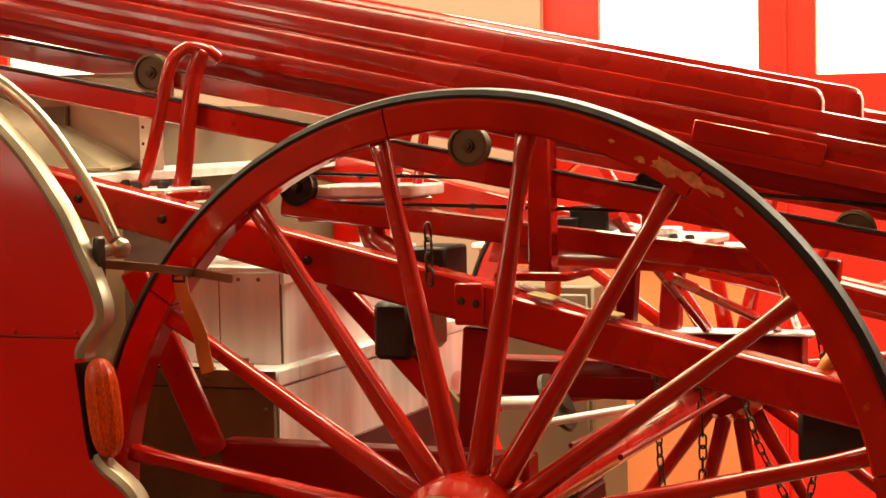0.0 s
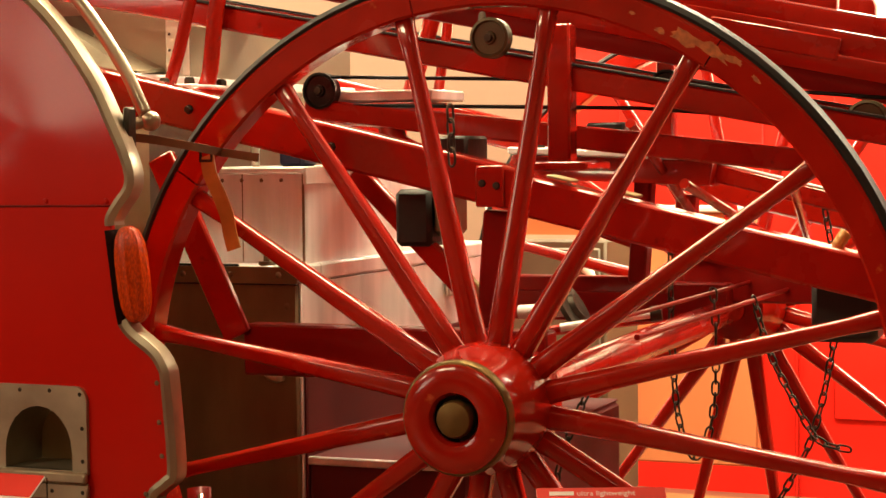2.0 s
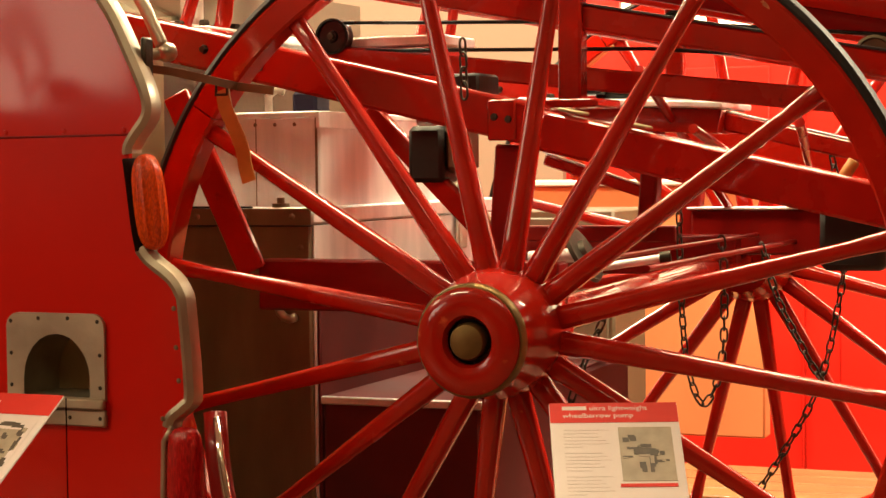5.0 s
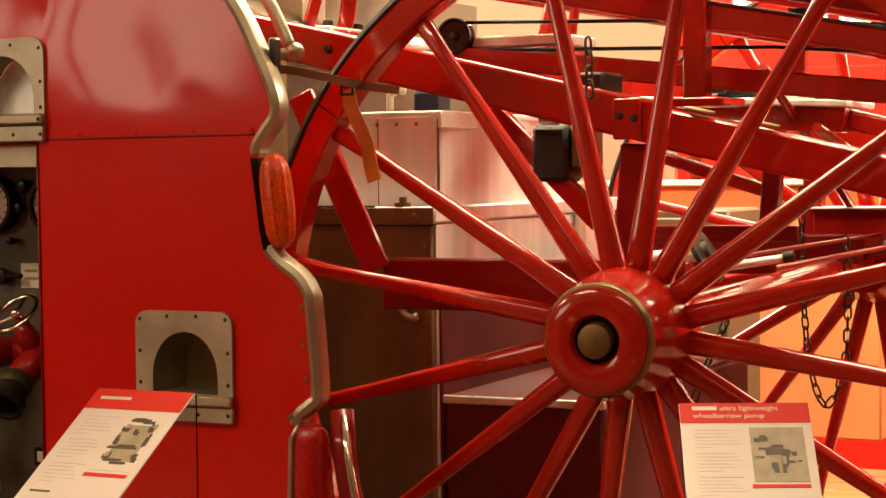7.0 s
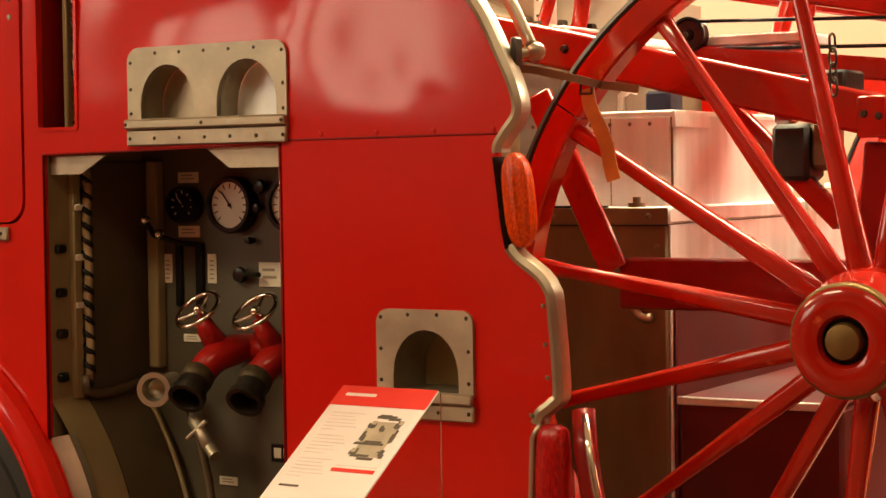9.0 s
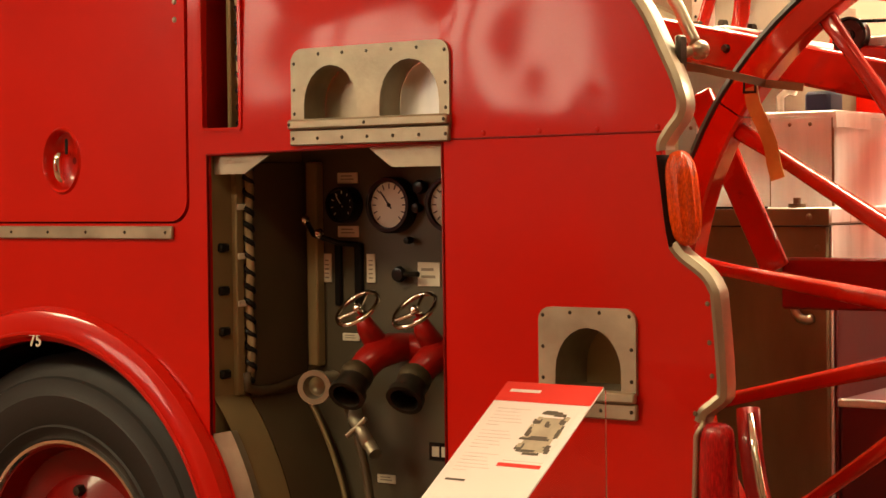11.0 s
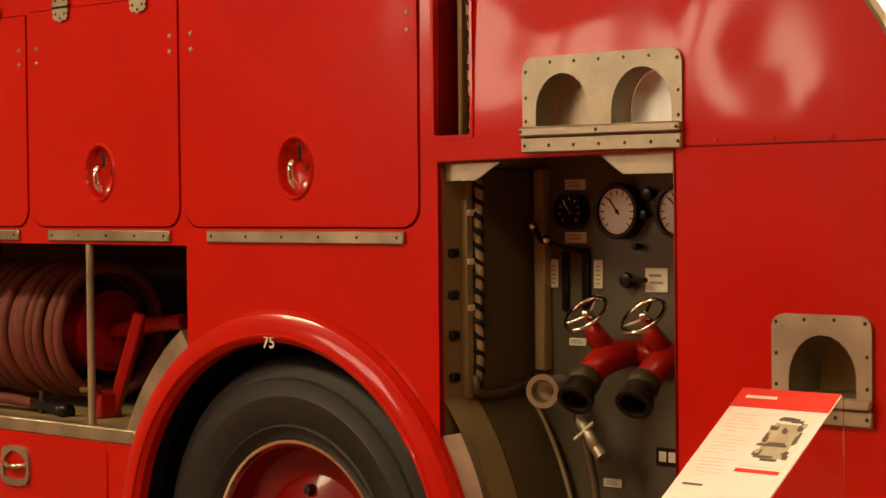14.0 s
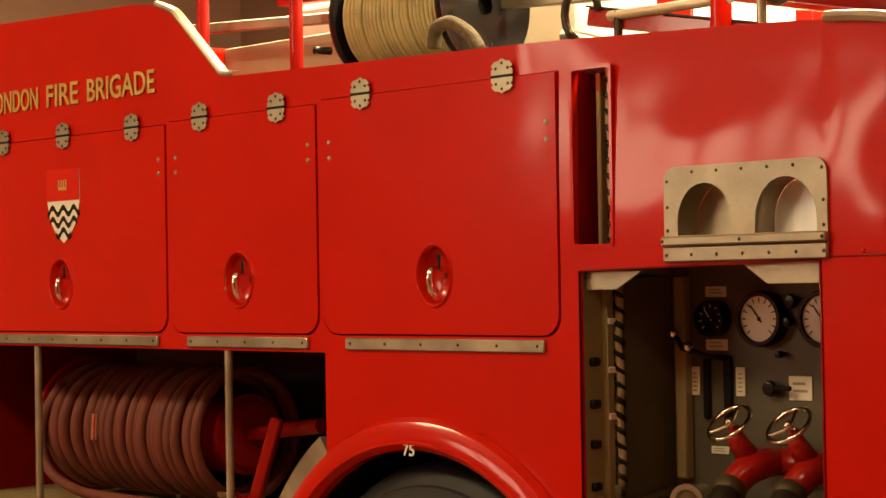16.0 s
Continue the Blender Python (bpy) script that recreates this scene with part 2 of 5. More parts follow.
def arch(u0, u1, z0, z1, n=12):
    """Outline of an opening with a round head."""
    c, r = (u0 + u1) / 2, (u1 - u0) / 2
    k = min(r * 1.15, z1 - z0)
    return [(u0, z0), (u1, z0)] + [(c + r * math.cos(math.pi * i / n), z1 - k + k * math.sin(math.pi * i / n)) for i in range(n + 1)]


def sheet(bm, outline, thick, holes=(), y=0.0, cut=None, bend=None):
    """A plate in the xz plane with its face at y, going back by thick, with openings; cut: grid step, bend: depth at (x, z)."""
    es = []
    for loop in (outline, *holes):
        clean = [p for i, p in enumerate(loop) if (Vector(p) - Vector(loop[i - 1])).length > 1e-5]
        vs = [bm.verts.new((u, y, z)) for u, z in clean]
        es += [bm.edges.new((vs[i], vs[(i + 1) % len(vs)])) for i in range(len(vs))]
    g = bmesh.ops.triangle_fill(bm, use_beauty=True, use_dissolve=False, edges=es)
    fs = [f for f in g["geom"] if isinstance(f, bmesh.types.BMFace)]
    if cut:
        us, zs = [p[0] for p in outline], [p[1] for p in outline]
        for ax, lo, hi in ((0, min(us), max(us)), (2, min(zs), max(zs))):
            for k in range(1, int((hi - lo) / cut)):
                co, no = [0, 0, 0], [0, 0, 0]
                co[ax], no[ax] = lo + k * cut, 1
                fs = [f for f in bm.faces]
                bmesh.ops.bisect_plane(bm, geom=fs + list({e for f in fs for e in f.edges}) + list({v for f in fs for v in f.verts}), plane_co=co, plane_no=no)
        fs = list(bm.faces)
        if bend:
            for v in bm.verts:
                v.co.y += bend(v.co.x, v.co.z)
    ex = bmesh.ops.extrude_face_region(bm, geom=fs)
    bmesh.ops.translate(bm, vec=(0, thick, 0), verts=[v for v in ex["geom"] if isinstance(v, bmesh.types.BMVert)])
    bmesh.ops.recalc_face_normals(bm, faces=bm.faces)
    return bm


def letters(text, size, depth, material, parent, m, name="lettering", label="", squeeze=1.0, bold=0.0):
    cu = bpy.data.curves.new(name, "FONT")
    cu.body, cu.size, cu.extrude, cu.resolution_u, cu.offset = text, size, depth, 3, bold
    tmp = bpy.data.objects.new("tmp", cu)
    me = bpy.data.meshes.new_from_object(tmp)
    bpy.data.objects.remove(tmp)
    me.materials.clear()
    me.materials.append(material)
    ob = new(name, me)
    ob.parent = parent
    ob.matrix_basis = m @ Matrix.Diagonal((squeeze, 1, 1, 1))
    return tagged(ob, label)


TO_FRONT = pose(0, 0, 0, 90)          # a lathe's +z turned to -y


# ---- the hall ----
def slab(name, a, b, material, label, category):
    return tagged(part(name, box(B(), a, b, 0), material, None, flat=True), label, category, kind="structure")


slab("floor", (-10, -7.2, -0.1), (6, 5.6, 0), floor_mat, "dark red-brown painted hall floor", "floor")
slab("ceiling", (-10, -7.2, 4.2), (6, 5.6, 4.4), ceil_mat, "plain off-white hall ceiling", "ceiling")
slab("wall_south", (-10, -7.4, 0), (6, -7.2, 4.2), wall_mat, "warm cream hall wall", "wall")
slab("wall_west", (-10.2, -7.2, 0), (-10, 5.6, 4.2), wall_mat, "warm cream hall wall", "wall")
slab("wall_east", (6, -7.2, 0), (6.2, 5.6, 4.2), wall_mat, "warm cream hall wall", "wall")
slab("wall_south_dado", (-3.15, -7.197, 0), (5.98, -7.14, 1.75), dark_red, "dark red lower band of the hall wall", "wall")
BAY1, BAY2 = (-1.865, 5.6), (-8.6, -4.0)
for k, (x0, x1) in enumerate(((-10, BAY2[0]), (BAY2[1], BAY1[0]), (BAY1[1], 6))):
    slab("wall_north_%d" % (k + 1), (x0, 5.0, 0), (x1, 5.25, 4.2), wall_mat, "warm tan painted hall wall", "wall")
for k, (x0, x1) in enumerate((BAY1, BAY2)):
    slab("wall_north_lintel_%d" % (k + 1), (x0, 5.0, 3.7), (x1, 5.25, 4.2), wall_mat, "warm tan wall over the red doors", "wall")


def hall_door(name, x0, x1, first, glass):
    """A folding red door: glazed above, panelled below; first: the left edge of the first pane."""
    d = thing(name, "tall red glazed folding appliance bay doors", "door", pose(0, 5.04, 0), kind="structure")
    panes = []
    p = first
    while p + 0.73 < x1 - 0.05:
        panes.append((p, p + 0.73))
        p += 0.98
    holes = [rrect(a, b, 1.965, 3.45, 0.004, 1) for a, b in panes]
    part("door_frame", sheet(B(), [(x0, 0), (x1, 0), (x1, 3.7), (x0, 3.7)], 0.06, holes), door_red, d)
    for a, b in panes:
        part("pane", box(B(), (a - 0.005, 0.03, 1.955), (b + 0.005, 0.036, 3.455), 0), glass, d, "bright daylit pane")
        part("door_panel", box(B(), (a + 0.03, -0.012, 0.35), (b - 0.03, 0.002, 1.80), 0.008), door_red, d)
        part("post_bead", box(B(), (b + 0.112, -0.02, 0.0), (b + 0.128, 0.002, 3.69), 0.004), door_red, d)
    return d


hall_door("door_1", BAY1[0], BAY1[1], -1.60, sky_glass)
hall_door("door_2", BAY2[0], BAY2[1], -7.79, sky_glass)
hall_door("door_3", -7.75, -4.75, -7.58, sun_glass).matrix_world = pose(0, -7.13, 0) @ Matrix.Diagonal((1, -1, 1, 1))

for lx, ly, lz in LAMPS:
    t = thing("ceiling_lamp", "long white fluorescent ceiling lamp", "ceiling lamp", pose(lx, ly, lz), "ceiling lamps")
    part("housing", box(B(), (-0.82, -0.45 if ly > 3 else -0.3, 0.0), (0.82, 0.45 if ly > 3 else 0.3, 0.06), 0.01), white_paint, t)
    for sx in (-0.6, 0.6):
        part("stem", rod(B(), (sx, 0, 0.05), (sx, 0, 0.31), 0.01), white_paint, t)

# ---- the fire engine ----
ENG = pose(0, -0.293, 0, 0, 0, 1.283)
# how the escape and the tail under it stand: turned a little more than the engine
ESC = pose(-0.032, -0.201, 1.068, 0, 0, 2.0) @ Matrix.Scale(0.97, 4) @ pose(0, 0.224, -1.067)
TAIL = ENG.inverted() @ ESC @ ENG
eng = thing("fire_engine", "red vintage pump escape fire engine with aluminium trim", "fire engine", ENG)
TU, TZ, TR = -2.303, 0.458, 0.498     # rear wheel


def arc(r, a, b, n=24):
    return [(TU + r * math.cos(radians(a + (b - a) * i / n)), TZ + r * math.sin(radians(a + (b - a) * i / n))) for i in range(n + 1)]


REAR = [(-0.577, 0.905), (-0.568, 0.926), (-0.540, 0.948), (-0.530, 0.972), (-0.541, 1.118), (-0.547, 1.146), (-0.566, 1.172), (-0.610, 1.203), (-0.629, 1.225), (-0.651, 1.398),
        (-0.650, 1.414), (-0.632, 1.440), (-0.612, 1.465), (-0.609, 1.490), (-0.622, 1.530), (-0.649, 1.585), (-0.680, 1.645), (-0.716, 1.696), (-0.757, 1.747), (-0.808, 1.797),
        (-0.873, 1.846), (-0.950, 1.880), (-1.040, 1.899), (-1.139, 1.908)]
TOP = [(-1.351, 1.919), (-1.826, 1.936), (-2.591, 1.952), (-3.045, 1.962), (-3.075, 1.972), (-3.10, 1.995), (-3.255, 2.135), (-3.30, 2.168), (-3.36, 2.192), (-3.46, 2.206), (-4.9, 2.25)]


def bulge(u, z):
    """Beaten upper quarter of the body: leaning in towards the top, with dents."""
    d = 0.0
    if z > 1.45:
        k = min(1.0, max(0.0, (u + 1.95) / 0.25))
        d += k * 0.07 * (z - 1.45) ** 2
    def ease(t):
        t = min(1.0, max(0.0, t))
        return t * t * (3 - 2 * t)
    d += ease((u + 1.72) / 0.28) * (1 - ease((u + 1.15) / 0.035)) * 0.006 * ease((z - 1.62) / 0.20)
    for cu, cz, r, h in ((-1.06, 1.66, 0.13, -0.006), (-0.96, 1.60, 0.085, 0.005), (-0.885, 1.545, 0.035, 0.005), (-1.30, 1.74, 0.22, -0.009), (-1.12, 1.78, 0.09, 0.005),
                         (-0.80, 1.50, 0.03, 0.004), (-1.02, 1.47, 0.07, -0.004), (-1.20, 1.68, 0.08, 0.004), (-1.45, 1.67, 0.10, -0.005)):
        q = ((u - cu) ** 2 + (z - cz) ** 2) / (r * r)
        if q < 6:
            d += 0.4 * h * math.exp(-q)
    return d


DOORS = [(-2.657, -1.845, 1.868), (-3.305, -2.673, 1.859), (-4.35, -3.319, 1.853)]
OPENING = [(-1.789, 1.416), (-1.789, 0.797)] + [p for p in arc(0.615, 33.5, 0, 8)] + [(-1.688, 0.42), (-1.149, 0.42), (-1.151, 1.427)]
REEL_HOLE = [(-2.655, 1.221), (-4.60, 1.224), (-4.60, 0.694), (-2.871, 0.694)] + arc(0.615, 157.3, 125.0, 8) + [(-2.655, 0.962)]
holes = [OPENING, REEL_HOLE, rrect(-1.80, -1.693, 1.473, 1.862, 0.006, 2), rrect(-1.515, -1.15, 1.475, 1.605, 0.01, 2), rrect(-0.895, -0.73, 0.945, 1.08, 0.01, 2)]
for a, b, c in DOORS:
    holes.append(rrect(a, b, 1.265, c, 0.05, 6, (1, 1, 0, 0)))
bottom = [(-4.9, 0.40), (TU - 0.57, 0.40)] + arc(0.57, 186, -6, 30)[0:] + [(TU + 0.57, 0.40), (-0.575, 0.40)]
part("side_panel", sheet(B(), bottom + REAR + TOP, 0.012, holes, 0.0, 0.032, bulge), paint, eng, "glossy red beaten side panel with dents")
part("side_backing", sheet(B(), [(-4.85, 1.24), (-1.83, 1.24), (-1.83, 1.88), (-4.85, 1.92)], 0.006, (), 0.035), dark_red, eng)
part("roof", box(B(), (-4.9, 0.05, 1.86), (-1.75, 2.25, 1.90), 0.01), panel_mat, eng)
part("cab_bulkhead", box(B(), (-4.9, 0.03, 1.9), (-4.3, 2.25, 2.24), 0.02), paint, eng)
part("far_side_panel", box(B(), (-4.9, 2.24, 0.4), (-1.1, 2.28, 1.70), 0.01), paint, eng)
part("chassis_floor", box(B(), (-4.9, 0.05, 0.38), (-0.7, 2.2, 0.44), 0.01), black, eng)
part("body_core", box(B(), (-4.9, 0.85, 0.44), (-1.25, 2.2, 1.85), 0), bay_brown, eng)

# upper overlapped quarter: a thin lap with its seam above the waist
dk = part("tail_deck", box(B(), (-1.75, 0.60, 1.70), (-0.985, 1.9, 1.722), 0.004), bright, eng, "pale metal tail deck", m=TAIL)
part("deck_side_wall", box(B(), (-1.75, 0.915, 1.722), (-1.032, 0.935, 1.940), 0.003), tan_sheet, dk, "brown metal deck side")
part("deck_angle_post", box(B(), (-1.030, 0.89, 1.722), (-0.985, 0.93, 1.880), 0.004), white_paint, dk, "white angle post")
part("deck_locker_face", box(B(), (-2.3, 1.60, 1.722), (-1.35, 1.64, 1.97), 0.004), tan_sheet, dk, "tan locker face")
sl_ = B()
quad = [(-1.040, 0.905, 1.735), (-1.46, 0.905, 1.930), (-1.46, 0.78, 1.724), (-1.040, 0.78, 1.724)]
lo_, hi_ = [sl_.verts.new(q) for q in quad], [sl_.verts.new((q[0], q[1] - 0.004, q[2] + 0.008)) for q in quad]
sl_.faces.new(lo_[::-1]), sl_.faces.new(hi_)
for k in range(4):
    sl_.faces.new((lo_[k], lo_[(k + 1) % 4], hi_[(k + 1) % 4], hi_[k]))
bmesh.ops.recalc_face_normals(sl_, faces=sl_.faces)
part("deck_slope", sl_, alum, dk, "sloping pale metal deck plate", flat=True)
rv_ = part("post_rivet", lathe(B(), [(0, 0.003), (0.003, 0.002), (0.004, 0)], 7), iron, dk, m=pose(-1.018, 0.8895, 1.745) @ TO_FRONT)
for k in range(1, 4):
    again(rv_, pose(-1.018, 0.8895, 1.745 + 0.038 * k) @ TO_FRONT)
part("waist_seam", tube(B(), [(-1.15 + i * 0.034, bulge(-1.15 + i * 0.034, 1.432) - 0.0005, 1.432 + 0.0018 * i / 15) for i in range(16)], 0.0022, 5), dark_red, eng)
for k in range(4):
    part("seam_rivet", lathe(B(), [(0.0, 0.004), (0.004, 0.003), (0.006, 0)], 8), paint, eng, m=pose(-1.05 + k * 0.13, bulge(-1.05 + k * 0.13, 1.442), 1.442) @ TO_FRONT)


def strip_along(bm, pts, wid, thick, y):
    """A band that follows an edge, laid on the face and turned round it."""
    n = len(pts)
    rows = []
    for i, (u, z) in enumerate(pts):
        a, b = pts[max(0, i - 1)], pts[min(n - 1, i + 1)]
        d = Vector((b[0] - a[0], b[1] - a[1])).normalized()
        nrm = Vector((-d.y, d.x))
        yy = y + bulge(u, z)
        off = [(0.30, 0.001), (0.28, -thick * 0.7), (-0.1, -thick), (-0.55, -thick * 0.6), (-0.66, 0.004), (-0.62, 0.022)]
        prof = [(u + nrm.x * wid * k, yy + dy, z + nrm.y * wid * k) for k, dy in off]
        rows.append([bm.verts.new(p) for p in prof])
    for i in range(n - 1):
        for k in range(5):
            bm.faces.new((rows[i][k], rows[i][k + 1], rows[i + 1][k + 1], rows[i + 1][k]))
    bmesh.ops.recalc_face_normals(bm, faces=bm.faces)
    return bm


def fine(pts, k=3):
    """More points on a line through the given ones."""
    out = []
    for i in range(len(pts) - 1):
        p0, p1, p2, p3 = pts[max(0, i - 1)], pts[i], pts[i + 1], pts[min(len(pts) - 1, i + 2)]
        for s in range(k):
            t = s / k
            out.append(tuple(0.5 * (2 * b + (c - a) * t + (2 * a - 5 * b + 4 * c - d) * t * t + (3 * b - a - 3 * c + d) * t ** 3) for a, b, c, d in zip(p0, p1, p2, p3)))
    return out + [pts[-1]]


bead1 = part("edge_bead", strip_along(B(), fine(REAR[:9]), 0.024, 0.014, 0), bead_metal, eng, "worn aluminium edge bead")
bead2 = part("edge_bead", strip_along(B(), fine(REAR[9:]), 0.024, 0.014, 0), bead_metal, eng, "worn aluminium edge bead")
tr = [(-3.01, 1.966), (-3.06, 1.970), (-3.09, 1.992), (-3.245, 2.132), (-3.29, 2.168), (-3.36, 2.194)]
part("cut_away_bead", strip_along(B(), fine(tr), 0.016, 0.008, 0), bead_metal, eng, "aluminium bead on the cut-away")
sc = part("bead_screw", lathe(B(), [(0, 0.003), (0.004, 0.002), (0.005, 0)], 8), steel, bead1, m=pose(-0.549, -0.014, 1.05) @ TO_FRONT)
for u, z in ((-0.553, 1.12), (-0.545, 0.99), (-0.580, 0.92)):
    again(sc, pose(u, -0.013, z) @ TO_FRONT)
part("tail_edge_lip", box(B(), (-0.588, -0.004, 0.40), (-0.570, 0.05, 0.90), 0.004), paint, eng)

# rear lamps on the edge
bm = B()
bmesh.ops.create_uvsphere(bm, u_segments=56, v_segments=28, radius=1)
for vt in bm.verts:
    x, y, z = vt.co
    r = math.hypot(x, y)
    k = (1 - min(1.0, abs(z)) ** 3.2) ** 0.4 / r if r > 1e-4 else 0
    ang = math.atan2(y, x)
    k *= 1 + 0.035 * math.cos(14 * ang)
    vt.co = Vector((0.030 * x * k, 0.030 * y * k, 0.088 * z))
bmesh.ops.transform(bm, matrix=pose(-0.611, 0.006, 1.311, 0, -6, 0), verts=bm.verts)
lamp = part("amber_lamp", bm, amber, eng, "oval ribbed amber lamp")
part("lamp_rim", strip_along(B(), fine([(-0.628, 1.222), (-0.636, 1.26), (-0.645, 1.33), (-0.653, 1.39)]), 0.010, 0.02, 0), black, lamp)
tail = part("tail_lamp", tube(B(), fine([(-0.540, 0.0, 0.905), (-0.540, -0.002, 0.885), (-0.538, -0.005, 0.84), (-0.535, -0.006, 0.75), (-0.532, -0.004, 0.64), (-0.53, 0.0, 0.56)], 3), 0.03, 20, radii=[0.012, 0.022, 0.027, 0.030, 0.032, 0.033, 0.034, 0.035, 0.036, 0.036, 0.036, 0.036, 0.036, 0.035, 0.034, 0.030]), red_lens, eng, "tall red tail lamp")
part("lamp_rim", tube(B(), [(-0.579, -0.012, 0.56), (-0.583, -0.012, 0.75), (-0.578, -0.012, 0.88), (-0.562, -0.012, 0.905)], 0.006), bead_metal, tail)
part("bumper_horn", tube(B(), [(-0.49, 0.02, 0.93), (-0.475, 0.0, 0.86), (-0.455, -0.02, 0.80), (-0.43, -0.03, 0.72), (-0.40, -0.03, 0.60), (-0.38, -0.02, 0.45)], 0.022, 12), dark_red, eng)

part("horn_trim", tube(B(), [(-0.472, -0.004, 0.925), (-0.456, -0.022, 0.86), (-0.434, -0.042, 0.80), (-0.409, -0.052, 0.72), (-0.379, -0.052, 0.60), (-0.36, -0.042, 0.45)], 0.008, 8), chrome, eng, "bright edge of the bumper horn")

# rail at the quarter
rail = part("grab_rail", tube(B(), fine([(-1.06, 0.08, 1.965), (-0.96, 0.08, 1.938), (-0.87, 0.08, 1.893), (-0.79, 0.08, 1.835), (-0.728, 0.08, 1.766), (-0.668, 0.08, 1.681), (-0.640, 0.08, 1.628), (-0.624, 0.08, 1.596)], 3), 0.0125, 12), bead_metal, eng, "curved aluminium grab rail")
bm = B()
bmesh.ops.create_uvsphere(bm, u_segments=18, v_segments=12, radius=0.019, matrix=Matrix.Translation((-0.617, 0.083, 1.586)))
rod(bm, (-0.617, 0.083, 1.586), (-0.66, 0.04, 1.575), 0.011)
part("ball_end", bm, bead_metal, rail, "pewter ball end")
part("rail_plate", box(B(), (-0.630, 0.01, 1.53), (-0.618, 0.04, 1.61), 0.004), iron, rail)


def louvre(bm, u0, u1, z0, z1, y, depth):
    """Lining of a round-headed recess."""
    o = arch(u0, u1, z0, z1)
    a = [bm.verts.new((u, y, z)) for u, z in o]
    b = [bm.verts.new((u, y + depth, z)) for u, z in o]
    for i in range(len(o)):
        j = (i + 1) % len(o)
        bm.faces.new((a[i], a[j], b[j], b[i]))
    bmesh.ops.remove_doubles(bm, verts=bm.verts, dist=1e-6)
    return bm


def screws(parent, pts, y):
    s0 = None
    for u, z in pts:
        if s0 is None:
            s0 = part("screw", lathe(B(), [(0, 0.0022), (0.0028, 0.0018), (0.0042, 0)], 7), iron, parent, m=pose(u, y, z) @ TO_FRONT)
        else:
            again(s0, pose(u, y, z) @ TO_FRONT)


two = part("step_plate", sheet(B(), rrect(-1.539, -1.127, 1.455, 1.631, 0.03, 6, (0, 0, 1, 1)), 0.014, [arch(-1.503, -1.362, 1.484, 1.594), arch(-1.303, -1.152, 1.484, 1.597)], -0.008), alum, eng, "aluminium plate with two round-headed footholds")
lin = B()
louvre(lin, -1.503, -1.362, 1.484, 1.594, -0.004, 0.065)
louvre(lin, -1.303, -1.152, 1.484, 1.597, -0.004, 0.065)
part("foothold_lining", lin, alum, two)
part("foothold_back", box(B(), (-1.52, 0.062, 1.47), (-1.335, 0.067, 1.61), 0), alum, two)
# Right back in paler metal, standing in for the light it reflects.
part("foothold_back", box(B(), (-1.33, 0.062, 1.47), (-1.14, 0.067, 1.61), 0), bright, two)
part("foothold_sill", box(B(), (-1.541, -0.022, 1.462), (-1.125, -0.007, 1.483), 0.004), alum, two)
part("lower_band", box(B(), (-1.541, -0.013, 1.428), (-1.127, -0.001, 1.4615), 0.003), alum, two)
screws(two, [(-1.527 + i * 0.064, 1.618) for i in range(1, 6)] + [(-1.530, 1.600), (-1.138, 1.610), (-1.530, 1.545), (-1.136, 1.545), (-1.530, 1.495), (-1.136, 1.495)], -0.008)
screws(two, [(-1.53 + i * 0.066, 1.443) for i in range(7)], -0.013)
screws(two, [(-1.534, 1.472), (-1.333, 1.472), (-1.132, 1.472)], -0.022)

one = part("step_plate", sheet(B(), rrect(-0.922, -0.706, 0.945, 1.106, 0.026, 6, (0, 0, 1, 1)), 0.014, [arch(-0.884, -0.738, 0.952, 1.068)], -0.008), alum, eng, "aluminium plate with one round-headed foothold")
part("foothold_lining", louvre(B(), -0.884, -0.738, 0.952, 1.068, -0.004, 0.11), alum, one)
part("foothold_back", box(B(), (-0.905, 0.105, 0.93), (-0.72, 0.11, 1.085), 0), bay_tan, one)
part("foothold_sill", box(B(), (-0.925, -0.022, 0.930), (-0.703, -0.007, 0.951), 0.004), alum, one)
part("lower_band", box(B(), (-0.923, -0.013, 0.898), (-0.704, -0.001, 0.9295), 0.003), alum, one)
screws(one, [(-0.912, 1.09), (-0.85, 1.096), (-0.785, 1.097), (-0.72, 1.092), (-0.912, 1.03), (-0.716, 1.03), (-0.912, 0.97), (-0.716, 0.97)], -0.008)
screws(one, [(-0.913, 0.914), (-0.78, 0.914), (-0.714, 0.914)], -0.013)

# slot with the lashing behind it
part("slot_frame", sheet(B(), rrect(-1.808, -1.685, 1.465, 1.870, 0.008, 3), 0.010, [rrect(-1.80, -1.693, 1.473, 1.862, 0.006, 2)], -0.0035), paint, eng)
# Slot lined in darkened red for its shade; cap and end block light.
part("slot_light_cap", box(B(), (-1.836, 0.05, 1.882), (-1.60, 0.25, 1.892), 0), dark_red, eng)
part("slot_light_stop", box(B(), (-1.622, 0.075, 1.45), (-1.61, 0.24, 1.881), 0), dark_red, eng)
part("slot_shade_lining", sheet(B(), rrect(-1.81, -1.62, 1.45, 1.875, 0.004, 1), 0.004, (), 0.24), dark_red, eng)
part("slot_shade_side", box(B(), (-1.836, 0.013, 1.45), (-1.81, 0.24, 1.88), 0), dark_red, eng)


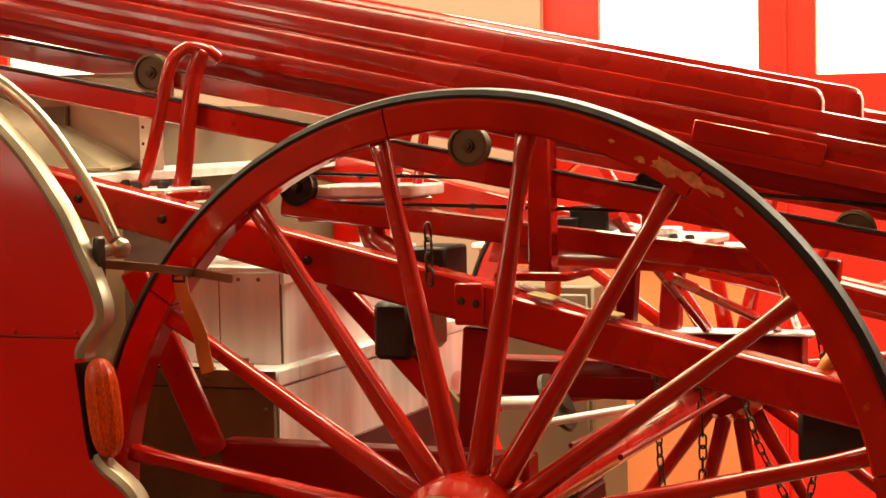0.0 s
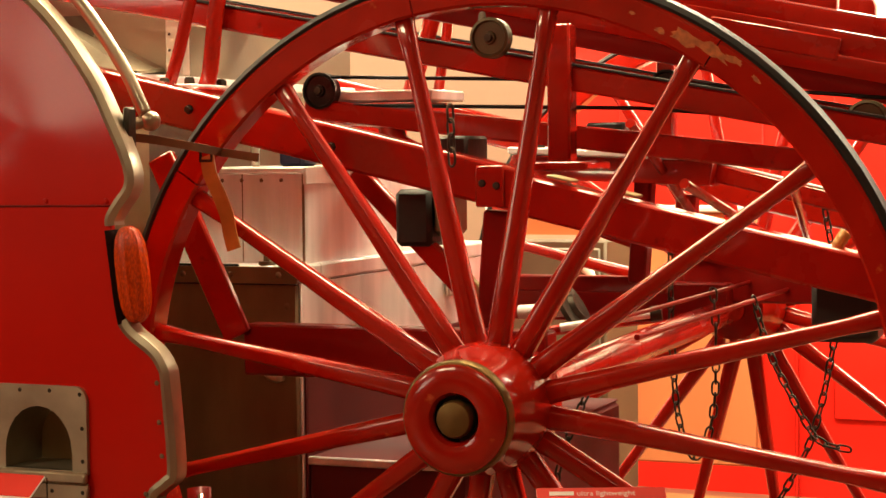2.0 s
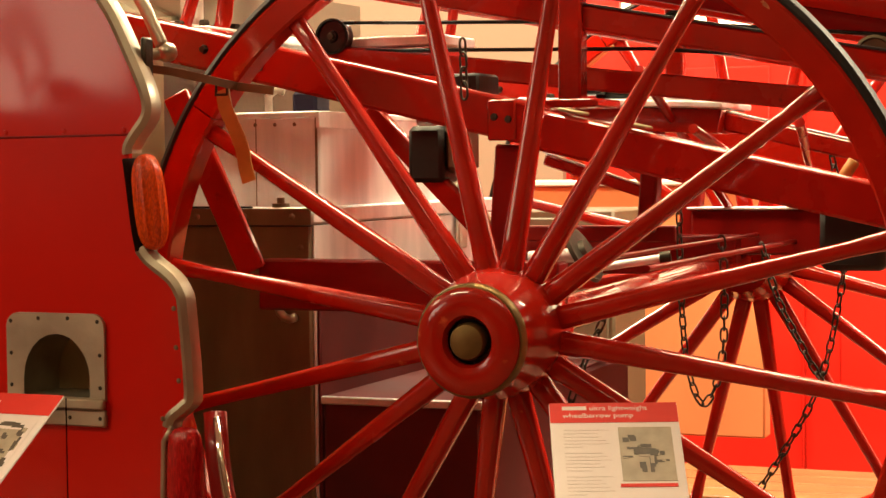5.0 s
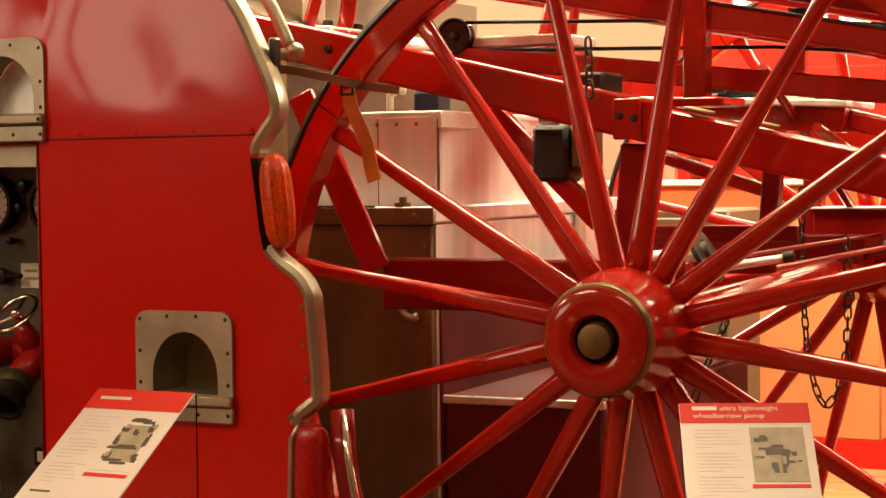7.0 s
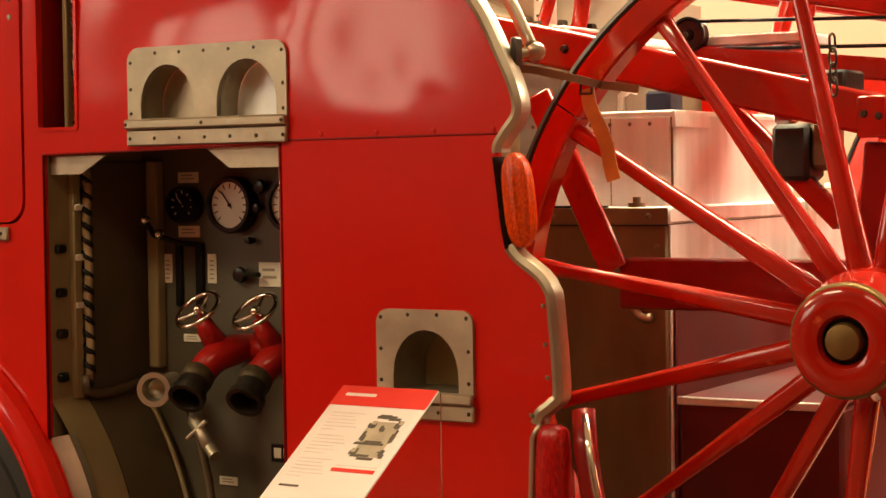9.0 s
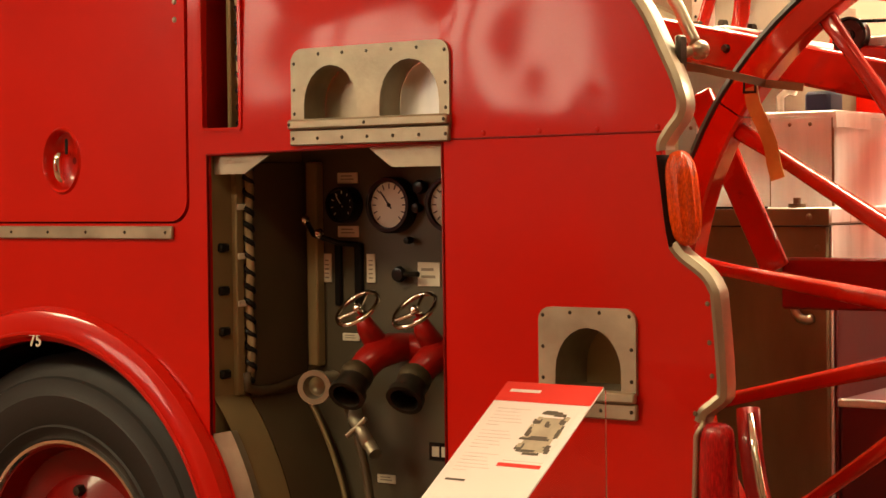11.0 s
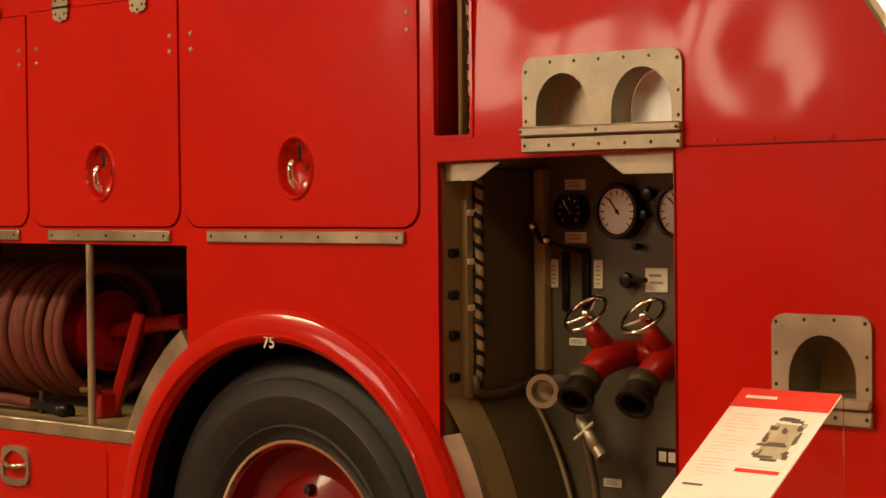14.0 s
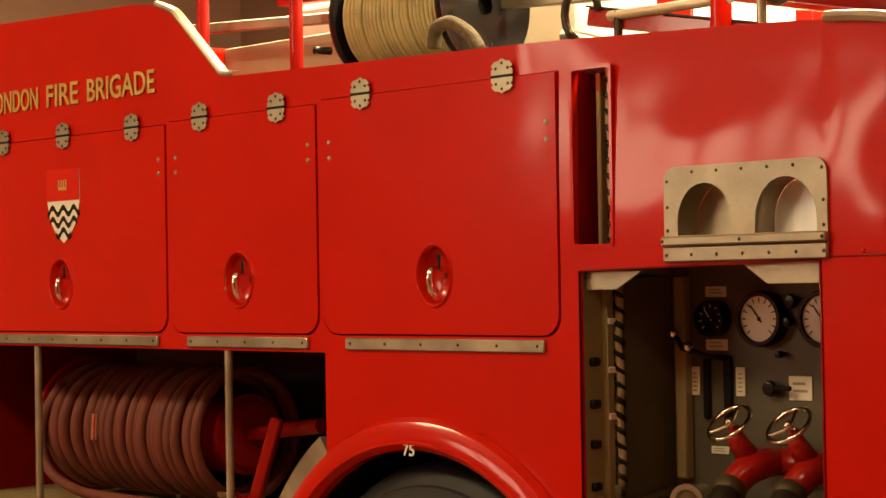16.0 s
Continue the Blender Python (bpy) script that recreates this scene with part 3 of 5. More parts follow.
def striped_cord(parent, p0, p1, r=0.008):
    """A pale cord wound with a dark spiral tape."""
    cd = part("lashing_cord", tube(B(), [Vector(p0).lerp(Vector(p1), i / 10) + Vector((0.004 * math.sin(i * 1.7), 0, 0)) for i in range(11)], r, 10), twine, parent, "pale cord wound with dark tape")
    turns = int((Vector(p1) - Vector(p0)).length / 0.034)
    pts = []
    for i in range(turns * 8 + 1):
        a = i * math.tau / 8
        pts.append(Vector(p0).lerp(Vector(p1), i / (turns * 8)) + Vector((math.cos(a) * r * 0.92, math.sin(a) * r * 0.92, 0)))
    part("dark_tape", tube(B(), pts, 0.0068, 5), black, cd)


striped_cord(eng, (-1.742, 0.060, 1.868), (-1.738, 0.060, 1.470), 0.010)
part("slot_post", box(B(), (-1.785, 0.06, 1.45), (-1.772, 0.085, 1.875), 0.003), bay_tan, eng)

# lockers
HINGE = [(-2.006, 0), (-2.495, 0), (-2.824, 1), (-3.153, 1), (-3.471, 2), (-3.823, 2), (-4.155, 2)]
HANDLE = [-2.247, -2.997, -3.848]


def hinge_leaf(bm, s):
    o = [(-0.034, 0.003), (-0.034, 0.014), (-0.027, 0.019), (-0.034, 0.024), (-0.024, 0.034), (-0.011, 0.035), (0, 0.041), (0.011, 0.035), (0.024, 0.034), (0.034, 0.024), (0.027, 0.019), (0.034, 0.014), (0.034, 0.003)]
    return sheet(bm, [(u, z * s) for u, z in (o if s > 0 else o[::-1])], 0.004, (), -0.012)


for k, (a, b, c) in enumerate(DOORS):
    g = 0.0045
    hu = HANDLE[k]
    ov = [(hu + 0.056 * math.cos(t * math.tau / 28), 1.411 + 0.069 * math.sin(t * math.tau / 28)) for t in range(28)]
    d = part("locker_door", sheet(B(), rrect(a + g, b - g, 1.265 + g, c - 0.003, 0.05, 6, (1, 1, 0, 0)), 0.02, [ov], -0.004), paint, eng, "red locker door hinged at the top")
    cup = B()
    prof = [(1.10, 0.0), (1.03, 0.006), (0.97, 0.002), (0.92, -0.02), (0.7, -0.034), (0.0, -0.04)]
    lathe(cup, [(r * 0.06, h) for r, h in prof], 28, pose(hu, -0.004, 1.411) @ TO_FRONT @ Matrix.Diagonal((0.96, 1.2, 1, 1)))
    part("handle_cup", cup, paint, d)
    part("handle", tube(B(), fine([(hu - 0.006, 0.024, 1.428), (hu - 0.009, -0.004, 1.424), (hu - 0.010, -0.010, 1.405), (hu - 0.008, -0.007, 1.375), (hu - 0.004, 0.002, 1.362)], 3), 0.008, 10, radii=[0.007 + 0.003 * math.sin(i / 12 * math.pi) for i in range(13)]), chrome, d, "chrome pull handle")
    part("lock_slot", box(B(), (hu + 0.012, -0.0075, 1.425), (hu + 0.022, -0.0035, 1.462), 0.002), black, d)
    for hu2, own in HINGE:
        if own == k:
            h = part("hinge", hinge_leaf(hinge_leaf(B(), 1), -1), alum, d, "ornate plated butterfly hinge", m=pose(hu2, 0, c + 0.001))
            part("hinge_pin", rod(B(), (-0.034, -0.011, 0), (0.034, -0.011, 0), 0.0036), black, h)
            screws(h, [(-0.019, 0.018), (0.019, 0.018), (0, 0.030), (-0.019, -0.018), (0.019, -0.018), (0, -0.030)], -0.012)
    for eu in (a + 0.033, b - 0.033):
        for ez in (1.715, 1.755):
            part("rivet", lathe(B(), [(0, 0.004), (0.005, 0.003), (0.007, 0)], 8), alum, d, m=pose(eu, -0.004, ez) @ TO_FRONT)
for a, b in ((-2.569, -1.892), (-3.226, -2.714), (-4.55, -3.362)):
    st = part("trim_strip", box(B(), (a, -0.010, 1.2295), (b, 0.0, 1.2595), 0.003), alum, eng, "flat aluminium rubbing strip")
    n = int((b - a) / 0.125)
    screws(st, [(a + 0.02 + (b - a - 0.04) * i / n, 1.245) for i in range(n + 1)], -0.010)

# crest and writing on the cab side
for word, left, right in (("LONDON", -4.235, -3.962), ("FIRE", -3.914, -3.745), ("BRIGADE", -3.698, -3.363)):
    wd = letters(word, 0.094, 0.002, gold, eng, Matrix(), label="gold painted capitals", bold=0.0012)
    x0, x1 = min(v.co.x for v in wd.data.vertices), max(v.co.x for v in wd.data.vertices)
    k = (right - left) / (x1 - x0)
    wd.matrix_basis = pose(left - x0 * k, -0.004, 1.947, 90) @ Matrix.Diagonal((k, 1, 1, 1))
crest = part("crest", sheet(B(), [(-3.915, 1.655), (-3.900, 1.60), (-3.87, 1.56), (-3.829, 1.533), (-3.79, 1.56), (-3.76, 1.60), (-3.744, 1.655), (-3.744, 1.752), (-3.915, 1.752)], 0.002, (), -0.0065), white_paint, eng, "painted shield with wavy bands under a red chief")
part("chief", box(B(), (-3.915, -0.0085, 1.660), (-3.744, -0.0062, 1.753), 0.0005), door_red, crest)
for zz, hw in ((1.630, 0.084), (1.596, 0.070), (1.563, 0.040)):
    wv = B()
    o1 = [(-3.8295 - hw + 2 * hw * i / 24, zz + 0.011 * math.cos((hw - 2 * hw * i / 24) / 0.084 * 9.4) + 0.0075) for i in range(25)]
    o2 = [(u, z - 0.016) for u, z in o1][::-1]
    part("wavy_band", sheet(wv, o2 + o1, 0.001, (), -0.0078), black, crest)
cw = B()
box(cw, (-3.852, -0.0105, 1.690), (-3.808, -0.008, 1.700), 0.001)
for i in range(4):
    box(cw, (-3.851 + i * 0.0125, -0.0105, 1.700), (-3.845 + i * 0.0125, -0.008, 1.722), 0.001)
part("crown_charge", cw, gold, crest)

# rear wheel, its flare and the trims beside it
flare_prof = [(0.532, 0.0), (0.533, -0.026), (0.543, -0.037), (0.575, -0.040), (0.602, -0.026), (0.612, -0.004), (0.606, 0.004)]
fl = part("mudguard_flare", lathe(B(), [(r, -h) for r, h in flare_prof], 72, pose(TU, 0, TZ) @ TO_FRONT, radians(-8), radians(188)), paint, eng, "rounded red mudguard flare")
part("mudguard_bead", lathe(B(), [(0.545, 0.0395), (0.548, 0.0425), (0.553, 0.0425), (0.556, 0.0395)], 72, pose(TU, 0, TZ) @ TO_FRONT, radians(-8), radians(188)), paint, fl)
part("wheel_arch_lining", lathe(B(), [(0.535, 0.004), (0.534, -0.05), (0.58, -0.06), (0.60, -0.45)], 40, pose(TU, 0, TZ) @ TO_FRONT, radians(-10), radians(190)), black, eng)
letters("75", 0.042, 0.0012, white_paint, eng, pose(-2.330, -0.0405, 0.979, 90), label="white painted fleet number", bold=0.0006)
part("arch_trim", sheet(B(), arc(0.668, 32, 0, 12) + arc(0.6145, 0, 34, 12), 0.02, (), 0.004), alum, eng, "dull aluminium arch trim")
part("arch_trim", sheet(B(), arc(0.668, 157, 125, 10) + arc(0.6145, 125, 157, 10), 0.02, (), 0.004), alum, eng, "dull aluminium arch trim")
part("reel_sill", box(B(), (-4.6, -0.004, 0.694), (-2.872, 0.05, 0.734), 0.004), alum, eng, "aluminium sill of the reel locker")
part("sill_tray", box(B(), (-4.6, 0.03, 0.70), (-2.9, 0.80, 0.728), 0.004), bay_tan, eng)
for pu in (-3.068, -4.006):
    po = part("locker_post", rod(B(), (pu, 0.012, 0.734), (pu, 0.012, 1.222), 0.0115), alum, eng, "aluminium locker post")
# Inside walls coloured dark for the locker's shade; end wall added to darken it.
part("reel_locker_back", box(B(), (-4.6, 0.80, 0.70), (-2.6, 0.83, 1.26), 0), bay_brown, eng)
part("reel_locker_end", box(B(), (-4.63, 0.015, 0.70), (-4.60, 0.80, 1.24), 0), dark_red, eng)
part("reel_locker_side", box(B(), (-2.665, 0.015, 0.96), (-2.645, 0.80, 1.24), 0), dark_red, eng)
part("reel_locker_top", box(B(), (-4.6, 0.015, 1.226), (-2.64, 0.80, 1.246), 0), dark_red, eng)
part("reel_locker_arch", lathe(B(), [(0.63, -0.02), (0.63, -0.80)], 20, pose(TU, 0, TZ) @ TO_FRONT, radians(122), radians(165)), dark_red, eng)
part("lower_locker_door", sheet(B(), rrect(-3.70, -2.99, 0.42, 0.672, 0.01, 2), 0.01, (), -0.004), paint, eng)
ch = part("catch_plate", sheet(B(), fine([(-3.455, 0.62), (-3.445, 0.648), (-3.40, 0.655), (-3.34, 0.648), (-3.328, 0.60), (-3.34, 0.55), (-3.45, 0.55), (-3.455, 0.62)], 3)[:-1], 0.01, [fine([(-3.44, 0.62), (-3.40, 0.642), (-3.345, 0.62), (-3.345, 0.57), (-3.44, 0.565), (-3.44, 0.62)], 3)[:-1]], -0.014), alum, eng, "oval aluminium handle surround")
part("catch_handle", tube(B(), [(-3.445, -0.014, 0.605), (-3.40, -0.022, 0.598), (-3.34, -0.014, 0.602)], 0.008), chrome, ch)

rw = part("rear_wheel", lathe(B(), [(0.0, -0.06), (0.10, -0.055), (0.13, -0.07), (0.20, -0.11), (0.262, -0.10), (0.275, -0.045), (0.292, -0.04), (0.296, -0.05)], 56), dark_red, eng, "double rear wheel with a red disc", m=pose(TU, 0.0, TZ) @ TO_FRONT)
part("tyre", lathe(B(), [(0.288, -0.055), (0.300, -0.035), (0.325, -0.022), (0.33, -0.027), (0.365, -0.014), (0.40, -0.012), (0.405, -0.016), (0.44, -0.020), (0.445, -0.028), (0.472, -0.035), (0.488, -0.052), (0.496, -0.075), (0.498, -0.15), (0.494, -0.25), (0.30, -0.27)], 80), tyre_mat, rw, "black rubber tyre")
part("rim_ring", lathe(B(), [(0.280, -0.042), (0.284, -0.034), (0.292, -0.033), (0.296, -0.042)], 60), chrome, rw, "bright wheel ring")
nut = part("wheel_nut", lathe(B(), [(0, 0.02), (0.012, 0.018), (0.016, 0)], 6), iron, rw, m=pose(0.165, 0, -0.09))
for i in range(1, 8):
    again(nut, pose(0.165 * math.cos(i * math.tau / 8), 0.165 * math.sin(i * math.tau / 8), -0.09))

# pump bay
PV = 0.32
bay = part("pump_bay", box(B(), (-1.815, 0.013, 0.40), (-1.792, PV + 0.02, 1.43), 0), bay_tan, eng, "recessed pump bay")
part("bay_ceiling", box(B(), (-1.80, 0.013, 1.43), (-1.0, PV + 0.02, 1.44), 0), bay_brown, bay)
# Bay wall and wheelbox turn brown deeper in: shade put into the colour.
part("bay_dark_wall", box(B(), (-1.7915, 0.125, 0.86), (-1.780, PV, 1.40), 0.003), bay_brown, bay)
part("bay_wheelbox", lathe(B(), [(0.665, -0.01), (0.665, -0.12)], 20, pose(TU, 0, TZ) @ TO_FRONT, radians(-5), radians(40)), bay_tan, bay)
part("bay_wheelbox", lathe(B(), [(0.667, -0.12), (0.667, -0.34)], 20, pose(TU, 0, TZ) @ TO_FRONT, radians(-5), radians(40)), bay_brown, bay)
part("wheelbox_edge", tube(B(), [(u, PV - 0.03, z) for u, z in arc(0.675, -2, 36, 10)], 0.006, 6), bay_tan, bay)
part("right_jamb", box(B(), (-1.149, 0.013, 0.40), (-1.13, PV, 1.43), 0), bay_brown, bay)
part("opening_edge", tube(B(), [(-1.789, -0.001, 0.80), (-1.789, -0.001, 1.414), (-1.151, -0.001, 1.425), (-1.149, -0.001, 0.45)], 0.0035, 6), dark_red, bay)
part("corner_gusset", sheet(B(), [(-1.788, 1.412), (-1.788, 1.372), (-1.70, 1.372), (-1.628, 1.412)], 0.006, (), 0.02), alum, bay, "aluminium corner gusset")
part("corner_gusset", sheet(B(), [(-1.355, 1.421), (-1.152, 1.424), (-1.152, 1.380), (-1.295, 1.380)], 0.006, (), 0.02), alum, bay, "aluminium corner gusset")
part("wall_batten", box(B(), (-1.7925, 0.075, 0.88), (-1.776, 0.10, 1.40), 0.003), bay_tan, bay)
striped_cord(bay, (-1.772, 0.112, 1.39), (-1.772, 0.112, 0.91), 0.010)
part("cord_foot", tube(B(), [(-1.775, 0.10, 0.93), (-1.773, 0.10, 0.895), (-1.77, 0.14, 0.885), (-1.77, 0.20, 0.888), (-1.765, 0.30, 0.905)], 0.011), bay_brown, bay)
for cz in (1.30, 1.19, 1.085):
    part("wall_clip", box(B(), (-1.783, 0.078, cz - 0.007), (-1.772, 0.115, cz + 0.007), 0.002), ivory, bay)
for cz in (1.21, 1.115, 1.025, 0.93):
    part("rubber_buffer", box(B(), (-1.795, 0.03, cz - 0.010), (-1.780, 0.060, cz + 0.010), 0.004), black, bay)
pan = part("gauge_panel", box(B(), (-1.80, PV, 0.40), (-1.03, PV + 0.01, 1.44), 0), panel_mat, bay, "olive grey instrument panel")
part("panel_edge", box(B(), (-1.757, PV - 0.03, 0.93), (-1.725, PV - 0.001, 1.40), 0.004), bay_tan, pan)


def gauge(u, z, r, face, name, marks):
    m0 = pose(u, PV, z) @ TO_FRONT
    g = part(name, lathe(B(), [(r * 1.02, 0), (r * 1.02, 0.028), (r * 0.97, 0.034), (r * 0.84, 0.034), (r * 0.82, 0.026)], 40), black, pan, "round black-rimmed pressure gauge", m=m0)
    part("dial", lathe(B(), [(r * 0.83, 0.024), (0.0, 0.0242)], 36), face, g)
    tick = B()
    for i in range(marks):
        a = radians(225 - 270 * i / (marks - 1))
        c, s = math.cos(a), math.sin(a)
        box(tick, (-r * 0.09, -0.0006 - r * 0.012, 0), (r * 0.09, 0.0006 + r * 0.012, 0.0006), 0, m=Matrix.Translation((c * r * 0.68, s * r * 0.68, 0.0243)) @ pose(0, 0, 0, 0, 0, math.degrees(a)))
    part("scale_marks", tick, ink_dark if face is dial_white else ivory, g)
    part("needle", box(B(), (-r * 0.62, -r * 0.028, 0.0255), (r * 0.16, r * 0.028, 0.0268), 0.0004, m=pose(0, 0, 0, 0, 0, -52)), black if face is dial_white else ivory, g)
    part("needle_boss", lathe(B(), [(0, 0.029), (r * 0.07, 0.028), (r * 0.07, 0.025)], 12), black, g)
    return g


gauge(-1.517, 1.300, 0.062, dial_white, "large_gauge", 13)
gauge(-1.350, 1.300, 0.062, dial_white, "large_gauge", 13)
gauge(-1.654, 1.301, 0.042, black, "small_gauge", 9)


def label_plate(u, z, w, h):
    lp = part("label_plate", box(B(), (u - w / 2, PV - 0.004, z - h / 2), (u + w / 2, PV - 0.0005, z + h / 2), 0.001), ivory, pan, "ivory engraved label")
    bars = B()
    if w > h:
        for i in range(2):
            box(bars, (u - w * 0.32, PV - 0.0046, z - h * 0.16 + i * h * 0.3), (u + w * (0.3 - 0.08 * i), PV - 0.0038, z - h * 0.05 + i * h * 0.3), 0)
    else:
        for i in range(5):
            box(bars, (u - w * 0.22, PV - 0.0046, z - h * 0.36 + i * h * 0.15), (u + w * 0.22, PV - 0.0038, z - h * 0.31 + i * h * 0.15), 0)
    part("label_lines", bars, ink, lp)


for u, z, w, h in ((-1.653, 1.362, 0.06, 0.025), (-1.653, 1.240, 0.062, 0.026), (-1.717, 1.156, 0.026, 0.066), (-1.588, 1.157, 0.026, 0.066), (-1.649, 0.999, 0.05, 0.018), (-1.552, 0.681, 0.052, 0.02), (-1.425, 1.146, 0.062, 0.054)):
    label_plate(u, z, w, h)
sl = B()
box(sl, (-1.690, PV - 0.012, 1.07), (-1.672, PV + 0.001, 1.215), 0.003)
box(sl, (-1.632, PV - 0.012, 1.07), (-1.610, PV + 0.001, 1.215), 0.003)
part("lever_slot", sl, black, pan)
part("lever", tube(B(), [(-1.735, PV - 0.05, 1.26), (-1.70, PV - 0.07, 1.235), (-1.66, PV - 0.03, 1.215), (-1.62, PV - 0.005, 1.21)], 0.007), black, pan)
for u, z in ((-1.735, 1.268), (-1.694, 1.236)):
    bm = B()
    bmesh.ops.create_uvsphere(bm, u_segments=14, v_segments=8, radius=0.013, matrix=Matrix.Translation((u, PV - 0.06, z)))
    part("lever_knob", bm, chrome, pan)
for u, z, r in ((-1.437, 1.339, 0.017), (-1.446, 1.293, 0.012), (-1.470, 1.221, 0.009), (-1.497, 1.145, 0.019), (-1.41, 1.293, 0.010)):
    part("panel_knob", lathe(B(), [(0, 0.028), (r * 0.8, 0.026), (r, 0.018), (r * 0.8, 0.006), (r * 0.5, 0)], 16, pose(u, PV, z) @ TO_FRONT), black, pan)
part("pull_rod", rod(B(), (-1.49, PV - 0.015, 1.146), (-1.435, PV - 0.03, 1.147), 0.006), iron, pan)
np_ = part("maker_plate", box(B(), (-1.43, PV - 0.006, 0.733), (-1.33, PV - 0.0005, 0.773), 0.002), black, pan, "black maker's plate")
part("plate_shapes", box(box(box(B(), (-1.420, PV - 0.0075, 0.742), (-1.400, PV - 0.0055, 0.765), 0.001), (-1.394, PV - 0.0075, 0.742), (-1.372, PV - 0.0055, 0.765), 0.001), (-1.366, PV - 0.0075, 0.742), (-1.345, PV - 0.0055, 0.765), 0.001), ivory, np_)


def valve(u):
    """A delivery valve: red body, bright neck, round-rimmed hand wheel and open outlet."""
    v = part("delivery_valve", tube(B(), fine([(u + 0.03, PV, 0.985), (u + 0.028, PV - 0.07, 0.985), (u + 0.01, PV - 0.12, 0.97), (u - 0.008, PV - 0.15, 0.935)], 3), 0.04, 14, radii=[0.030, 0.030, 0.032, 0.034, 0.035, 0.035, 0.034, 0.033, 0.032, 0.032]), reel_red, pan, "red cast delivery valve")
    part("bonnet", tube(B(), [(u + 0.012, PV - 0.10, 0.985), (u - 0.012, PV - 0.12, 1.035), (u - 0.018, PV - 0.125, 1.06)], 0.02, 12, radii=[0.03, 0.022, 0.014]), reel_red, v)
    part("outlet_collar", lathe(B(), [(0.034, 0), (0.037, 0.008), (0.037, 0.024), (0.034, 0.032), (0.028, 0.032), (0.028, 0.0)], 24, pose(u - 0.008, PV - 0.15, 0.94) @ pose(0, 0, 0, 130, -14, 0)), pulley_mat, v, "tarnished outlet collar")
    part("outlet", lathe(B(), [(0.034, 0.03), (0.036, 0.060), (0.041, 0.064), (0.041, 0.080), (0.031, 0.080), (0.029, 0.04), (0.0, 0.035)], 24, pose(u - 0.008, PV - 0.15, 0.94) @ pose(0, 0, 0, 130, -14, 0)), iron, v, "dark open hose outlet")
    wm = pose(u - 0.022, PV - 0.135, 1.075) @ pose(0, 0, 0, 40, -10, 0)
    wb = tube(B(), [wm @ Vector((0.052 * math.cos(i * math.tau / 28), 0.052 * math.sin(i * math.tau / 28), 0)) for i in range(28)], 0.0055, 8, True)
    w = part("hand_wheel", wb, chrome, v, "chromed three-spoke hand wheel")
    sp = B()
    for i in range(3):
        a = radians(90 + 120 * i)
        rod(sp, wm @ Vector((0, 0, -0.006)), wm @ Vector((0.051 * math.cos(a), 0.051 * math.sin(a), 0)), 0.0045, n=8)
    bmesh.ops.create_uvsphere(sp, u_segments=12, v_segments=8, radius=0.012, matrix=wm)
    rod(sp, wm @ Vector((0, 0, -0.04)), wm @ Vector((0, 0, 0)), 0.006, n=10)
    part("wheel_spokes", sp, chrome, w)


valve(-1.500)
valve(-1.343)
part("valve_manifold", rod(B(), (-1.52, PV - 0.03, 0.985), (-1.0, PV - 0.03, 0.985), 0.03), reel_red, pan)
sp = part("suction_stub", lathe(B(), [(0.026, -0.10), (0.026, 0.0), (0.034, 0.012), (0.038, 0.018), (0.038, 0.030), (0.026, 0.030), (0.022, 0.0), (0.0, -0.02)], 26, pose(-1.60, 0.14, 0.905) @ TO_FRONT @ pose(0, 0, 0, 0, 22, 0)), alum, pan, "flared metal pipe stub")
part("drain_pipe", tube(B(), [(-1.60, 0.20, 0.905), (-1.585, 0.22, 0.86), (-1.555, 0.22, 0.79), (-1.53, 0.22, 0.70), (-1.51, 0.22, 0.55), (-1.50, 0.22, 0.42)], 0.010), bay_brown, pan)
tap = part("drain_tap", tube(B(), [(-1.545, 0.20, 0.86), (-1.52, 0.17, 0.835), (-1.49, 0.15, 0.815), (-1.46, 0.14, 0.785)], 0.012, 12, radii=[0.012, 0.018, 0.013, 0.016]), alum, pan, "dull nickel drain cock")
part("tap_lever", rod(B(), (-1.52, 0.14, 0.80), (-1.475, 0.15, 0.84), 0.006), alum, tap)
part("tap_cap", rod(B(), (-1.46, 0.14, 0.787), (-1.435, 0.13, 0.768), 0.014), alum, tap)

# tail of the body under the escape: lockers in bare metal
# Locker front and rim front are browned for shade; the end stays bright.
tail_lower = part("tail_locker", box(B(), (-0.985, 0.735, 0.42), (-0.620, 1.95, 1.255), 0.006), steel, eng, "bare metal tail locker, front coloured brown for shade", m=TAIL)
part("tail_locker_end", box(B(), (-0.6195, 0.742, 0.42), (-0.613, 1.94, 1.25), 0.002), bright, tail_lower, "bright aluminium end sheet")
part("tail_locker_rim", box(B(), (-0.985, 0.727, 1.252), (-0.610, 1.96, 1.290), 0.005), bright, tail_lower, "turned aluminium rim")
part("rim_shade_face", box(B(), (-0.985, 0.7235, 1.250), (-0.614, 0.7275, 1.288), 0.001), steel, tail_lower)
bn = box(B(), (-0.985, 0.825, 1.289), (-0.640, 1.60, 1.500), 0)
bmesh.ops.bevel(bn, geom=[e for e in bn.edges if abs(e.verts[0].co.z - e.verts[1].co.z) > 0.1 and max(v.co.x for v in e.verts) > -0.7 and max(v.co.y for v in e.verts) < 0.9], offset=0.018, segments=5, affect="EDGES", profile=0.5)
up = part("tail_bin", bn, bright, eng, "bare aluminium bin with riveted lip", m=TAIL)
part("bin_lip", box(B(), (-0.985, 0.818, 1.492), (-0.635, 1.61, 1.508), 0.004), bright, up)
